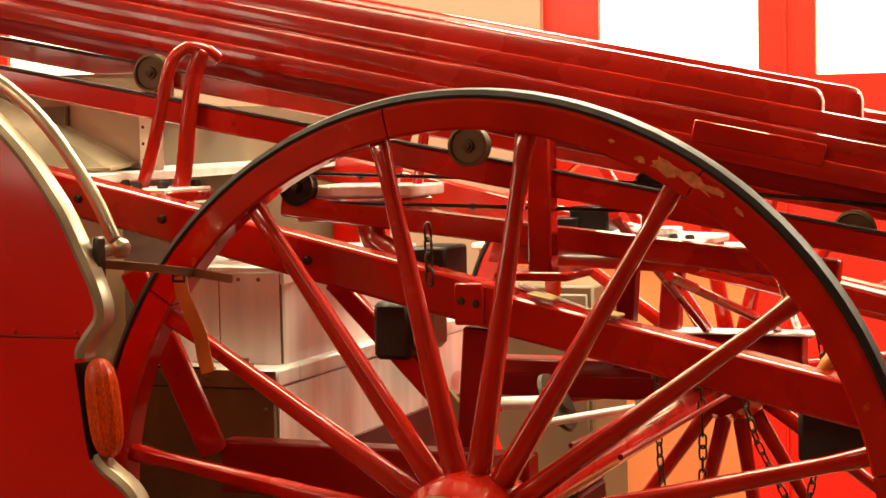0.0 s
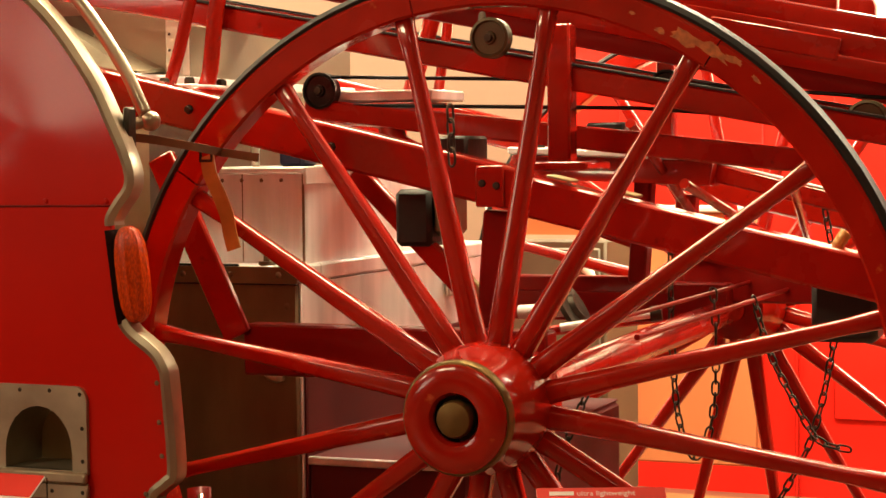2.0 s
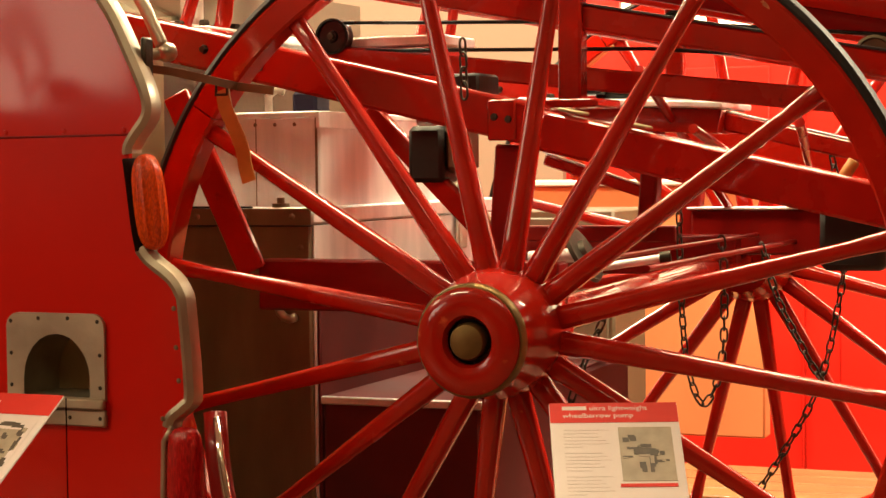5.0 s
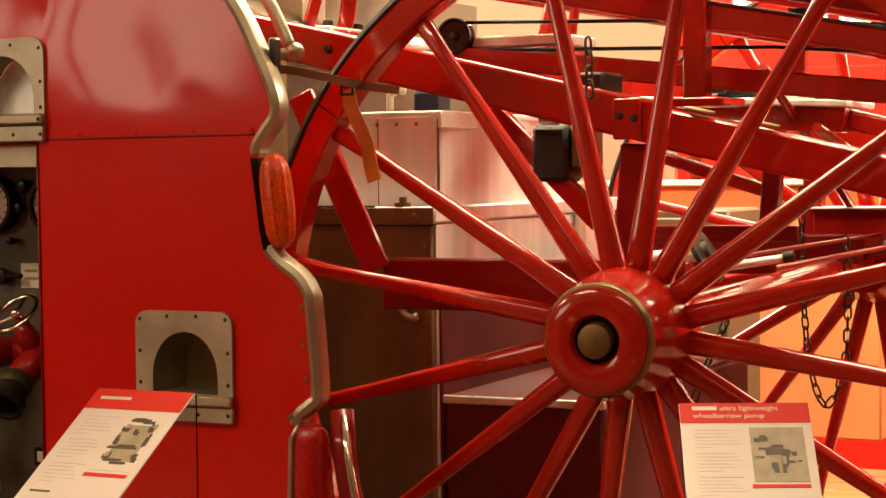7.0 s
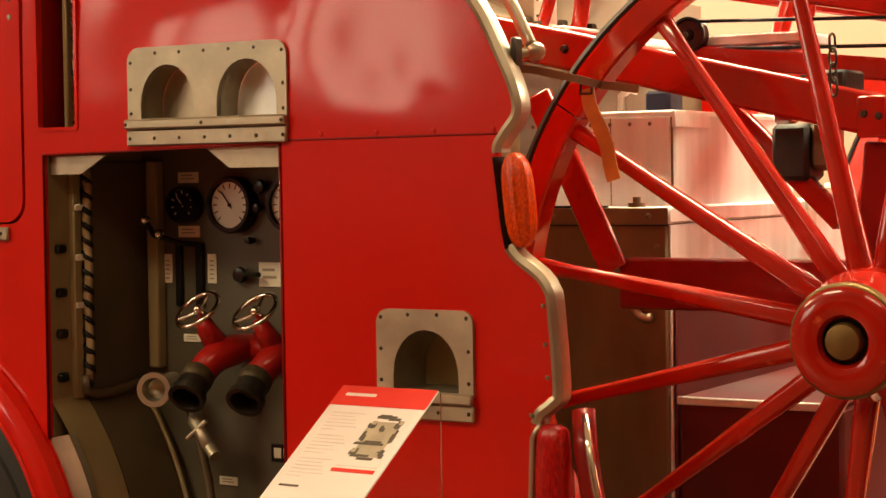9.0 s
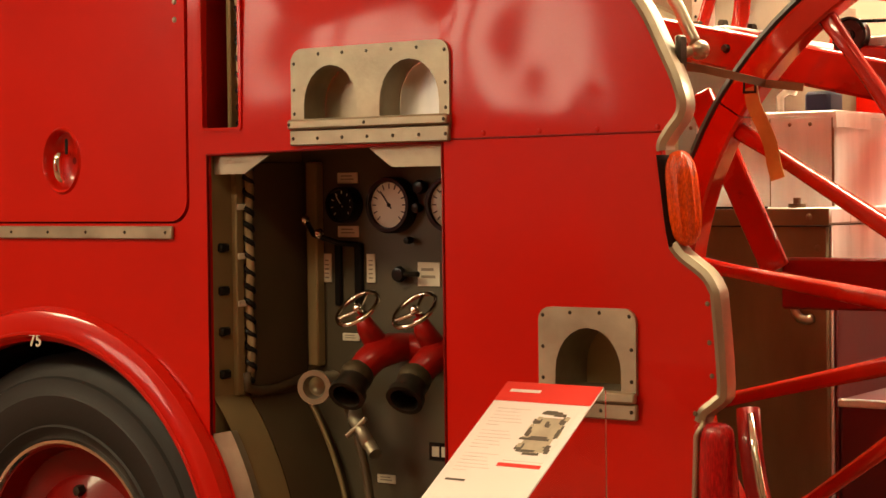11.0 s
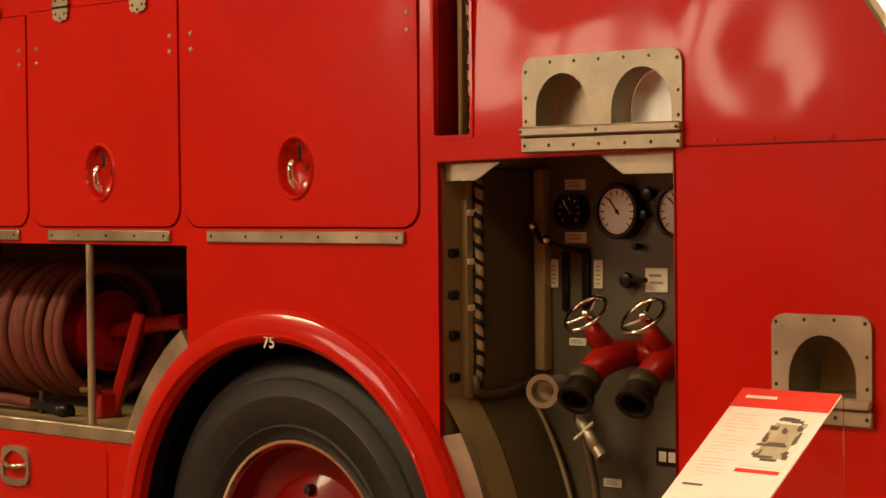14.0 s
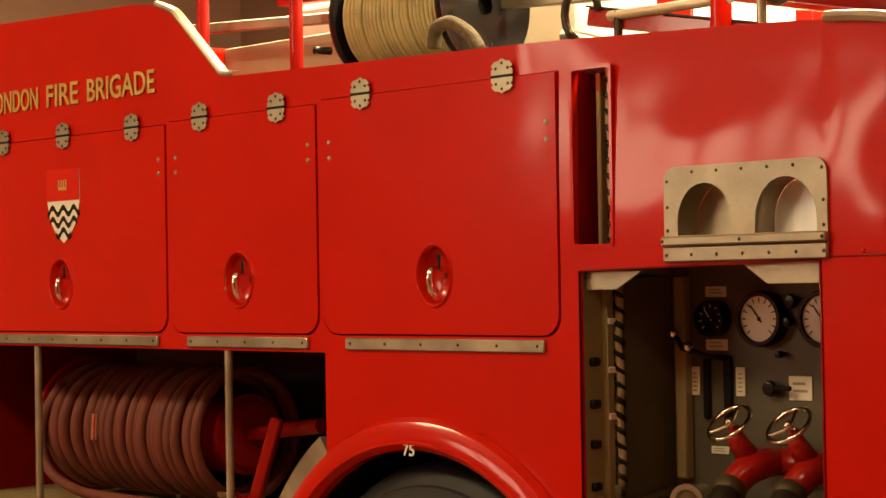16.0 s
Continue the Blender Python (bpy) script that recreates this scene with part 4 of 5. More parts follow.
tp_ = part("tread_corner", box(B(), (-0.642, 0.815, 1.468), (-0.632, 1.02, 1.507), 0.002), bright, up, "chequered tread edge")
rv0 = part("bin_rivet", lathe(B(), [(0, 0.003), (0.003, 0.002), (0.005, 0)], 7), steel, up, m=pose(-0.70, 0.8248, 1.478) @ TO_FRONT)
for i in range(1, 8):
    again(rv0, pose(-0.70 - i * 0.05, 0.8248, 1.478) @ TO_FRONT)
part("bin_seam", box(B(), (-0.648, 0.8225, 1.292), (-0.642, 0.8255, 1.492), 0.001), steel, up)
part("bin_seam", box(B(), (-0.80, 0.8235, 1.292), (-0.797, 0.8255, 1.492), 0.001), steel, up)
part("rim_seam", box(B(), (-0.985, 0.7225, 1.2475), (-0.612, 0.7265, 1.2505), 0.001), black, tail_lower)
part("lid_gap", box(B(), (-0.985, 0.722, 1.2885), (-0.760, 0.730, 1.2935), 0.001), black, tail_lower)
lr = part("rim_rivet", lathe(B(), [(0, 0.004), (0.005, 0.003), (0.008, 0)], 8), steel, tail_lower, m=pose(-0.66, 0.7232, 1.27) @ TO_FRONT)
for u, z in ((-0.78, 1.27), (-0.90, 1.27), (-0.645, 1.20)):
    again(lr, pose(u, 0.7235 if z > 1.24 else 0.7348, z) @ TO_FRONT)
part("rim_bolt", rod(rod(B(), (-0.70, 0.75, 1.289), (-0.70, 0.75, 1.299), 0.02), (-0.70, 0.75, 1.299), (-0.70, 0.75, 1.312), 0.009), steel, tail_lower)
part("tow_eye", tube(B(), [(-0.668 + 0.030 * math.cos(a), 0.722, 1.075 + 0.035 * math.sin(a)) for a in [radians(60 + 30 * i) for i in range(9)]], 0.010, 10), bead_metal, tail_lower)
part("rim_end_plate", box(B(), (-0.609, 1.60, 1.16), (-0.596, 1.66, 1.335), 0.004), white_paint, tail_lower)
# Panel and step take a darkened matt red for the shade behind the wheel.
part("tail_lower_panel", box(B(), (-0.612, 0.745, 0.42), (-0.603, 1.93, 1.085), 0.003), tail_shade_red, eng, "tail panel in red darkened for shade", m=TAIL)
part("tail_step", box(B(), (-0.600, 0.74, 0.42), (-0.22, 1.9, 0.86), 0.01), tail_shade_red, eng, "tail step box in red darkened for shade", m=TAIL)
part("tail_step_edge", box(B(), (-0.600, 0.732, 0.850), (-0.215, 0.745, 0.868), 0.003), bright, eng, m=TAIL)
part("tail_step_top", box(B(), (-0.600, 0.746, 0.860), (-0.225, 1.9, 0.866), 0.002), tail_shade_red, eng, m=TAIL)
part("tail_inner_wall", box(B(), (-1.02, 0.05, 0.42), (-0.99, 0.74, 1.70), 0), bay_tan, eng, m=TAIL)


# ---- the wheeled escape ----
def big_wheel():
    w = thing("escape_wheel", "tall red wooden spoked escape wheel with brass hub band", "wheel", group="escape wheels")
    for i in range(8):
        a0, a1 = radians(45 * i + 11.25 + 0.12), radians(45 * (i + 1) + 11.25 - 0.12)
        part("felloe", lathe(B(), [(0.738, 0.026), (0.743, 0.031), (0.789, 0.031), (0.795, 0.026), (0.795, -0.026), (0.789, -0.031), (0.743, -0.031), (0.738, -0.026)], 14, TO_FRONT, a0, a1, True), felloe_paint, w)
    for k, (am, aw, rm, rw) in enumerate(((56.5, 3.6, 0.772, 0.011), (60.8, 2.2, 0.765, 0.014), (53.2, 1.6, 0.780, 0.006), (64.0, 0.9, 0.758, 0.006), (49.5, 0.8, 0.777, 0.005), (68.5, 0.5, 0.768, 0.004))):
        random.seed(40 + k)
        o = []
        for q in range(18):
            t = q * math.tau / 18
            j = random.uniform(0.55, 1.15)
            a, r = radians(am + aw * j * math.cos(t)), rm + rw * j * math.sin(t)
            o.append((r * math.cos(a), r * math.sin(a)))
        part("worn_patch", sheet(B(), o, 0.0012, (), -0.0318), primer, w, "worn patch down to orange primer")
    part("tyre", lathe(B(), [(0.7955, 0.027), (0.801, 0.030), (0.810, 0.024), (0.813, 0.010), (0.813, -0.010), (0.810, -0.024), (0.801, -0.030), (0.7955, -0.027)], 112, TO_FRONT, closed=True), rubber, w, "black rubber tyre")
    for i in range(16):
        a = radians(171.2 + 22.5 * i)
        c, s = math.cos(a), math.sin(a)
        sec, rings, bm = [(0.60, 1.0), (1.0, 0.45), (1.0, -0.45), (0.60, -1.0), (-0.60, -1.0), (-1.0, -0.45), (-1.0, 0.45), (-0.60, 1.0)], [], B()
        for k in range(9):
            t = k / 8
            r = 0.095 + t * 0.650
            hw = 0.0225 - 0.0080 * min(1, t * 1.25) + (0.004 if k == 8 else 0)
            rings.append([bm.verts.new((c * r - s * q * hw, -0.035 * (1 - t) - f * hw, s * r + c * q * hw)) for q, f in sec])
        for ra, rb in zip(rings, rings[1:]):
            for k in range(8):
                bm.faces.new((ra[k], ra[(k + 1) % 8], rb[(k + 1) % 8], rb[k]))
        bm.faces.new(rings[0]), bm.faces.new(rings[-1])
        bmesh.ops.recalc_face_normals(bm, faces=bm.faces)
        bmesh.ops.bevel(bm, geom=[e for e in bm.edges if len(e.link_faces) == 2 and e.calc_face_angle(0) > 0.4], offset=0.0015, segments=1, affect="EDGES", profile=0.5)
        part("spoke", bm, rim_paint, w)
    part("hub", lathe(B(), [(0.0, -0.12), (0.085, -0.12), (0.10, -0.07), (0.118, -0.03), (0.122, 0.02), (0.122, 0.10), (0.116, 0.125), (0.106, 0.15), (0.101, 0.19), (0.100, 0.200)], 48, TO_FRONT), rim_paint, w, "turned red wooden hub")
    part("hub_band", lathe(B(), [(0.1000, 0.182), (0.1045, 0.184), (0.105, 0.200), (0.1015, 0.206), (0.098, 0.207)], 48, TO_FRONT), brass, w, "tarnished brass hub band")
    part("hub_face", lathe(B(), [(0.099, 0.200), (0.098, 0.212), (0.088, 0.219), (0.060, 0.221), (0.048, 0.217), (0.042, 0.205)], 44, TO_FRONT), rim_paint, w)
    part("hub_recess", lathe(B(), [(0.043, 0.208), (0.041, 0.190), (0.0, 0.188)], 30, TO_FRONT), black, w)
    part("axle_cap", lathe(B(), [(0.034, 0.188), (0.034, 0.214), (0.031, 0.220), (0.012, 0.224), (0.0, 0.224)], 30, TO_FRONT), brass, w, "worn brass axle cap")
    for i in range(8):
        a = radians(45 * i + 12)
        part("hub_bolt", lathe(B(), [(0, 0.012), (0.010, 0.010), (0.012, 0)], 6, pose(0.106 * math.cos(a), -0.085, 0.106 * math.sin(a)) @ TO_FRONT), iron, w)
    return w


WZ = 1.067
wheel = big_wheel()
wheel.matrix_world = ESC @ pose(0, 0, WZ, 1.2, 0, 0)
copy_thing(wheel, ESC @ pose(0.03, 1.80, WZ + 0.045, -1.2, 0, 180))["label"] = "tall red spoked escape wheel on the far side"

esc = thing("wheeled_escape", "red wooden wheeled escape ladder resting on its carriage", "escape ladder", ESC)


def line(p0, p1, x):
    return p0[1] + (p1[1] - p0[1]) * (x - p0[0]) / (p1[0] - p0[0])


# main carriage beams
for y, nm in ((0.20, "carriage_beam"), (1.60, "carriage_beam")):
    b = part(nm, beam(B(), (-1.15, y, 1.722), (0.0, y, 1.455), 0.065, 0.084, 0.007), old_paint, esc, "bolted red carriage beam")
    beam_b = part(nm, beam(B(), (-0.02, y + 0.004, 1.452), (1.25, y + 0.004, 1.165), 0.07, 0.080, 0.007), old_paint, esc, "bolted red carriage beam")
    bo = part("beam_bolt", lathe(B(), [(0, 0.012), (0.007, 0.011), (0.010, 0.0)], 7), iron, b, m=pose(-0.06, y - 0.033, 1.47) @ TO_FRONT)
    for u, z in ((-0.09, 1.475), (-0.42, 1.55), (-0.62, 1.59), (-0.75, 1.632), (-0.95, 1.675)):
        again(bo, pose(u, y - 0.033, z) @ TO_FRONT)
part("beam_plate", box(B(), (-0.105, 0.160, 1.428), (-0.045, 0.168, 1.510), 0.004), old_paint, esc)
part("axle", rod(B(), (0.0, -0.02, WZ), (0.03, 1.82, WZ + 0.045), 0.036, n=20), old_paint, esc, "round red axle tube")
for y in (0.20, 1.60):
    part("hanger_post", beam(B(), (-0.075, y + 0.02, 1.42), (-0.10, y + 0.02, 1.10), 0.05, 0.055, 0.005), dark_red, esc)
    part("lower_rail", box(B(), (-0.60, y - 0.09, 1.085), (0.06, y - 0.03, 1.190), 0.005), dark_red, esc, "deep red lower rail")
part("front_stay", beam(B(), (-0.775, 0.09, 1.535), (-0.605, 0.10, 1.165), 0.020, 0.060, 0.004), old_paint, esc)
part("rear_stay", beam(B(), (-0.43, 0.30, 1.500), (-0.17, 0.26, 1.26), 0.022, 0.045, 0.004), old_paint, esc)
part("brass_wear_plate", beam(B(), (-0.165, 0.248, 1.285), (-0.105, 0.238, 1.222), 0.012, 0.030, 0.002), bay_tan, esc)
part("wear_strip", beam(B(), (0.04, 0.195, 1.489), (0.09, 0.195, 1.4775), 0.05, 0.006, 0.002), bay_tan, esc, "worn bare top of the beam")
part("wear_strip", beam(B(), (0.16, 0.195, 1.462), (0.22, 0.195, 1.448), 0.05, 0.006, 0.002), bay_tan, esc, "worn bare top of the beam")

# foot plate and hooked guide at the head of the beam
fp = part("foot_plate", box(B(), (-1.17, 0.26, 1.655), (-0.79, 0.46, 1.685), 0.006), old_paint, esc, "bolted red foot plate")
part("plate_top", box(B(), (-1.165, 0.257, 1.672), (-0.795, 0.455, 1.690), 0.003), bright, fp, "worn bright plate top")
nb = part("plate_nut", lathe(B(), [(0, 0.016), (0.010, 0.015), (0.013, 0.010), (0.013, 0)], 6), iron, fp, m=pose(-1.12, 0.29, 1.690))
for u, v in ((-1.05, 0.29), (-0.97, 0.28), (-0.88, 0.285), (-0.82, 0.29), (-0.82, 0.43), (-0.90, 0.43), (-1.0, 0.43), (-1.1, 0.43)):
    again(nb, pose(u, v, 1.690))
part("guide_rod", tube(B(), fine([(-0.915, 0.36, 1.685), (-0.888, 0.37, 1.78), (-0.862, 0.38, 1.90), (-0.848, 0.39, 1.960), (-0.822, 0.41, 1.990), (-0.785, 0.43, 1.985), (-0.765, 0.45, 1.965)], 4), 0.0145, 12), old_paint, esc, "hooked red guide rod")
part("guide_post", tube(B(), fine([(-0.838, 0.39, 1.685), (-0.832, 0.40, 1.72), (-0.822, 0.41, 1.84), (-0.808, 0.42, 1.94), (-0.790, 0.43, 1.985)], 3), 0.019, 12), old_paint, esc)
part("guide_post", beam(B(), (-0.02, 0.44, 1.50), (-0.02, 0.44, 1.80), 0.05, 0.05, 0.005), old_paint, esc, "upright red guide post")
pf = part("post_foot", box(B(), (-0.10, 0.36, 1.497), (0.06, 0.52, 1.515), 0.004), old_paint, esc)

# lower ladder rails and the side boards of the stacked ladder sections
SL = (1.962 - 1.588) / (0.64 + 1.342)


def sloped(x, z0, s):
    return z0 - s * x


for y in (0.46, 1.34):
    part("slide_rail", beam(B(), (-2.4, y, sloped(-2.4, 1.688, SL)), (1.7, y, sloped(1.7, 1.688, SL)), 0.045, 0.052, 0.005), old_paint, esc, "red slide rail")
    part("slide_strip", beam(B(), (-2.4, y - 0.016, sloped(-2.4, 1.7165, SL)), (1.7, y - 0.016, sloped(1.7, 1.7165, SL)), 0.02, 0.006, 0.001), rubber, esc, "black greased strip")
S2 = 0.2068


def board(y, thick, h0, h1, x0, x1, nm, rnd=True, mat=None, label=""):
    """A sloping side board between two heights over the foot of the ladder's line."""
    o = [(x0, sloped(x0, h0, S2)), (x1, sloped(x1, h0, S2))]
    top = sloped(x1, h1, S2)
    if rnd:
        o += [(x1, top - 0.025), (x1 - 0.005, top - 0.010), (x1 - 0.016, top + 0.001), (x1 - 0.035, top + 0.0065)]
    else:
        o += [(x1, top)]
    o += [(x0, sloped(x0, h1, S2))]
    bm = sheet(B(), o, thick, (), y)
    es = [e for e in bm.edges if abs(e.verts[0].co.y - e.verts[1].co.y) < 1e-6 and len(e.link_faces) == 2 and e.calc_face_angle(0) > 0.5]
    bmesh.ops.bevel(bm, geom=es, offset=0.006, segments=2, affect="EDGES", profile=0.5)
    return part(nm, bm, mat or old_paint, esc, label)


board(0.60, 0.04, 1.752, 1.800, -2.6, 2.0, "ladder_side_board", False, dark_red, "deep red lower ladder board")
board(0.575, 0.05, 1.792, 1.836, -2.6, 2.0, "ladder_side_board", False, label="red ladder side board")
board(0.590, 0.05, 1.834, 1.886, -2.6, 2.0, "ladder_side_board", False, label="red ladder side board")
board(0.655, 0.05, 1.884, 1.930, -2.6, 1.9, "ladder_side_board", False, label="red ladder side board")
board(0.675, 0.035, 1.884, 1.976, -2.6, 0.505, "ladder_side_board", label="red ladder side board with rounded end")
board(0.930, 0.035, 1.870, 1.984, -2.6, 0.540, "ladder_side_board", label="red ladder side board with rounded end")
for y in (1.16, 1.22):
    board(y, 0.05, 1.752, 1.93, -2.6, 1.9, "ladder_side_board", False, label="red ladder side board on the far side")
part("board_cover", beam(B(), (0.26, 0.572, sloped(0.26, 1.846, S2)), (0.53, 0.572, sloped(0.53, 1.846, S2)), 0.008, 0.046, 0.003), old_paint, esc)
for i in range(14):
    x = -2.3 + i * 0.28
    part("rung", rod(B(), (x, 0.62, sloped(x, 1.845, S2)), (x, 1.20, sloped(x, 1.845, S2)), 0.018), wood, esc, "round wooden rung")


def pulley(x, y, z, r=0.042, label="worn bronze guide pulley"):
    p = part("pulley", lathe(B(), [(0, 0.016), (r * 0.30, 0.016), (r * 0.34, 0.010), (r * 0.8, 0.010), (r * 0.86, 0.016), (r, 0.014), (r * 0.94, 0.0), (r, -0.014), (r * 0.7, -0.016), (0, -0.016)], 32), black if "black" in label else pulley_mat, esc, label, m=pose(x, y, z) @ TO_FRONT)
    part("pulley_pin", lathe(B(), [(0, 0.024), (0.008, 0.023), (0.010, 0.014)], 10), iron, p)


pulley(-0.925, 0.44, 1.940)
pulley(-0.14, 0.346, 1.770)
pulley(0.60, 0.50, 1.590)
pulley(-0.655, 0.60, 1.680, 0.042, "black guide pulley")
pulley(0.155, 0.62, 1.672, 0.036, "black guide pulley")
part("pulley_bracket", tube(B(), [(-0.14, 0.36, 1.770), (-0.19, 0.42, 1.80), (-0.22, 0.5, 1.83)], 0.008), iron, esc)
for za, zb in ((1.712, 1.655), (1.648, 1.604)):
    part("winding_cable", tube(B(), [(-0.66, 0.60, za), (0.1, 0.60, (za * 1.55 + zb) / 2.55 - 0.004), (1.5, 0.60, zb - 0.10)], 0.0045, 6), black, esc, "black winding cable")
part("upper_spar", beam(B(), (-0.70, 0.62, 1.640), (0.55, 0.62, 1.50), 0.05, 0.05, 0.005), old_paint, esc, "red carriage spar")
part("spar_plate", box(B(), (-0.66, 0.64, 1.655), (-0.40, 0.84, 1.680), 0.004), bright, esc, "pale metal fitting plate")
part("spar_block", box(B(), (-0.68, 0.63, 1.60), (-0.42, 0.82, 1.652), 0.006), old_paint, esc)
part("bent_bracket", tube(B(), fine([(-0.50, 0.63, 1.62), (-0.48, 0.62, 1.56), (-0.43, 0.60, 1.53), (-0.41, 0.58, 1.48)], 3), 0.03, 10), old_paint, esc)
part("deck_post", rod(B(), (-0.50, 0.75, 1.67), (-0.46, 0.80, 1.86), 0.02), old_paint, esc)
part("deck_post", rod(B(), (-0.43, 0.75, 1.67), (-0.42, 0.80, 1.86), 0.012), old_paint, esc)

# the turntable at the back
bm = B()
vs = [bm.verts.new(p) for p in ((-0.41, 1.13, 1.472), (0.112, 1.13, 1.450), (0.118, 1.15, 1.510), (-0.40, 1.15, 1.532), (-0.41, 1.42, 1.472), (0.112, 1.42, 1.450), (0.118, 1.40, 1.510), (-0.40, 1.40, 1.532))]
for f in ((0, 1, 2, 3), (5, 4, 7, 6), (1, 5, 6, 2), (4, 0, 3, 7), (3, 2, 6, 7), (4, 5, 1, 0)):
    bm.faces.new([vs[q] for q in f])
bmesh.ops.bevel(bm, geom=list(bm.edges), offset=0.005, segments=2, affect="EDGES", profile=0.5)
tb = part("turntable", bm, old_paint, esc, "red cross member with worn pale top")
part("turntable_arm", beam(B(), (0.14, 0.93, 1.497), (0.95, 0.93, 1.30), 0.05, 0.045, 0.005), old_paint, tb)
part("arm_top", beam(B(), (0.16, 0.93, 1.517), (0.95, 0.93, 1.325), 0.045, 0.004, 0.001), bright, tb)
part("bearing_block", box(B(), (-0.09, 0.90, 1.535), (0.01, 1.0, 1.600), 0.006), black, tb, "black bearing block")
part("bearing_plate", box(B(), (-0.14, 0.88, 1.545), (-0.06, 0.98, 1.573), 0.004), black, tb)
part("turntable_post", beam(B(), (0.09, 1.0, 1.53), (0.09, 1.0, 1.80), 0.045, 0.04, 0.005), old_paint, tb)
part("post_flange", box(B(), (0.03, 0.93, 1.527), (0.15, 1.07, 1.542), 0.004), bright, tb)
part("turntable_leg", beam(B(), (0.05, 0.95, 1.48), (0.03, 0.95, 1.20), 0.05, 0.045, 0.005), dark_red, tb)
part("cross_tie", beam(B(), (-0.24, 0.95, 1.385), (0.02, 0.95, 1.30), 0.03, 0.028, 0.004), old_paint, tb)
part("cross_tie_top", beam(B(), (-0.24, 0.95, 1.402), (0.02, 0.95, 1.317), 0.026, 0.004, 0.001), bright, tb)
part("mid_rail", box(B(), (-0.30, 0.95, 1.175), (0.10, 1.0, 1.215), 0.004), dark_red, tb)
for ch in tb.children:
    ch.matrix_basis = pose(-0.125, 0.28, 0.008)
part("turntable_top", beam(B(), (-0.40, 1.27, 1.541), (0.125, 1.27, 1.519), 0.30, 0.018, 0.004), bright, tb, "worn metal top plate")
for u in (-0.33, -0.05, 0.05, 0.09):
    part("top_bolt", lathe(B(), [(0, 0.014), (0.010, 0.012), (0.013, 0)], 6), iron, tb, m=pose(u, 1.17, 1.548 - 0.042 * (u + 0.4)))
part("marker_lamp", box(B(), (-0.460, 1.68, 1.335), (-0.415, 1.71, 1.415), 0.012, 2), amber, esc, "small amber marker lamp")
part("marker_lamp_stalk", tube(B(), [(-0.437, 1.70, 1.41), (-0.437, 1.70, 1.47), (-0.38, 1.55, 1.49), (-0.33, 1.41, 1.49)], 0.008), iron, esc)
part("tail_frame", tube(B(), [(-0.545, 1.02, 0.80), (-0.530, 1.02, 0.79), (-0.560, 1.02, 0.615), (-0.505, 1.02, 0.612)], 0.010, 8), bright, esc, "pale metal tail frame")
part("tail_frame_box", box(B(), (-0.515, 1.03, 0.62), (-0.455, 1.10, 0.75), 0.006), black, esc)
fh = part("far_head_stock", box(B(), (-0.08, 1.58, 1.135), (0.27, 1.66, 1.255), 0.006), dark_red, esc, "deep red head stock")
part("head_stock_top", box(B(), (-0.09, 1.57, 1.2555), (0.30, 1.67, 1.262), 0.002), bright, fh)
for a, b in (((-0.02, 0.92, 1.60), (0.02, 1.6, 1.26)), ((0.10, 0.95, 1.46), (0.20, 1.62, 1.27)), ((0.35, 0.95, 1.47), (0.25, 1.62, 1.28))):
    part("tie_rod", rod(B(), a, b, 0.012), old_paint, esc)
part("cross_shaft", rod(B(), (0.20, 0.24, 1.172), (0.20, 1.6, 1.172), 0.006), dark_red, esc, "deep red cross shaft")
part("cross_shaft", rod(B(), (0.10, 0.24, 1.19), (0.10, 1.6, 1.19), 0.005), dark_red, esc)
dr = part("brake_drum", lathe(B(), [(0.0, 0.02), (0.03, 0.02), (0.035, 0.008), (0.072, 0.006), (0.075, -0.004), (0.03, -0.01)], 32, pose(-0.165, 0.93, 1.165) @ pose(0, 0, 0, 0, 60, 0)), iron, esc, "dark dished brake drum")
part("drum_shaft", rod(B(), (-0.30, 0.93, 1.155), (-0.17, 0.93, 1.165), 0.017), bright, dr)
part("shaft_rod", rod(B(), (-0.17, 0.85, 1.128), (0.03, 0.95, 1.158), 0.010), bright, dr)
part("shaft_cap", rod(B(), (0.02, 0.945, 1.157), (0.045, 0.95, 1.16), 0.018), iron, dr)

# chocks and chains
ck = thing("chock_block", "pair of black rubber-faced chocks strapped to the beam", "chock", ESC)
part("upper_block", box(B(), (-0.250, 0.28, 1.495), (-0.170, 0.40, 1.570), 0.006), rubber, ck)
part("lower_block", box(B(), (-0.315, 0.24, 1.345), (-0.235, 0.34, 1.462), 0.010), rubber, ck)
part("canvas_pad", box(B(), (-0.238, 0.25, 1.365), (-0.190, 0.34, 1.47), 0.012), steel, ck, "brown canvas pad")
pk = thing("chock_block", "black chock hung at the tail of the beam", "chock", ESC)
part("block", box(B(), (0.535, 0.26, 1.17), (0.66, 0.34, 1.30), 0.012), rubber, pk)
part("block_hook", tube(B(), [(0.58, 0.25, 1.30), (0.585, 0.25, 1.35), (0.605, 0.25, 1.38)], 0.012), leather, pk)

_link = B()
tube(_link, [(0.0085 * math.cos(i * math.tau / 14), 0, 0.012 * math.sin(i * math.tau / 14) + (0.006 if i < 7 else -0.006)) for i in range(14)], 0.0027, 6, True)
_holder = part("link", _link, iron)
LINK = _holder.data
bpy.data.objects.remove(_holder)


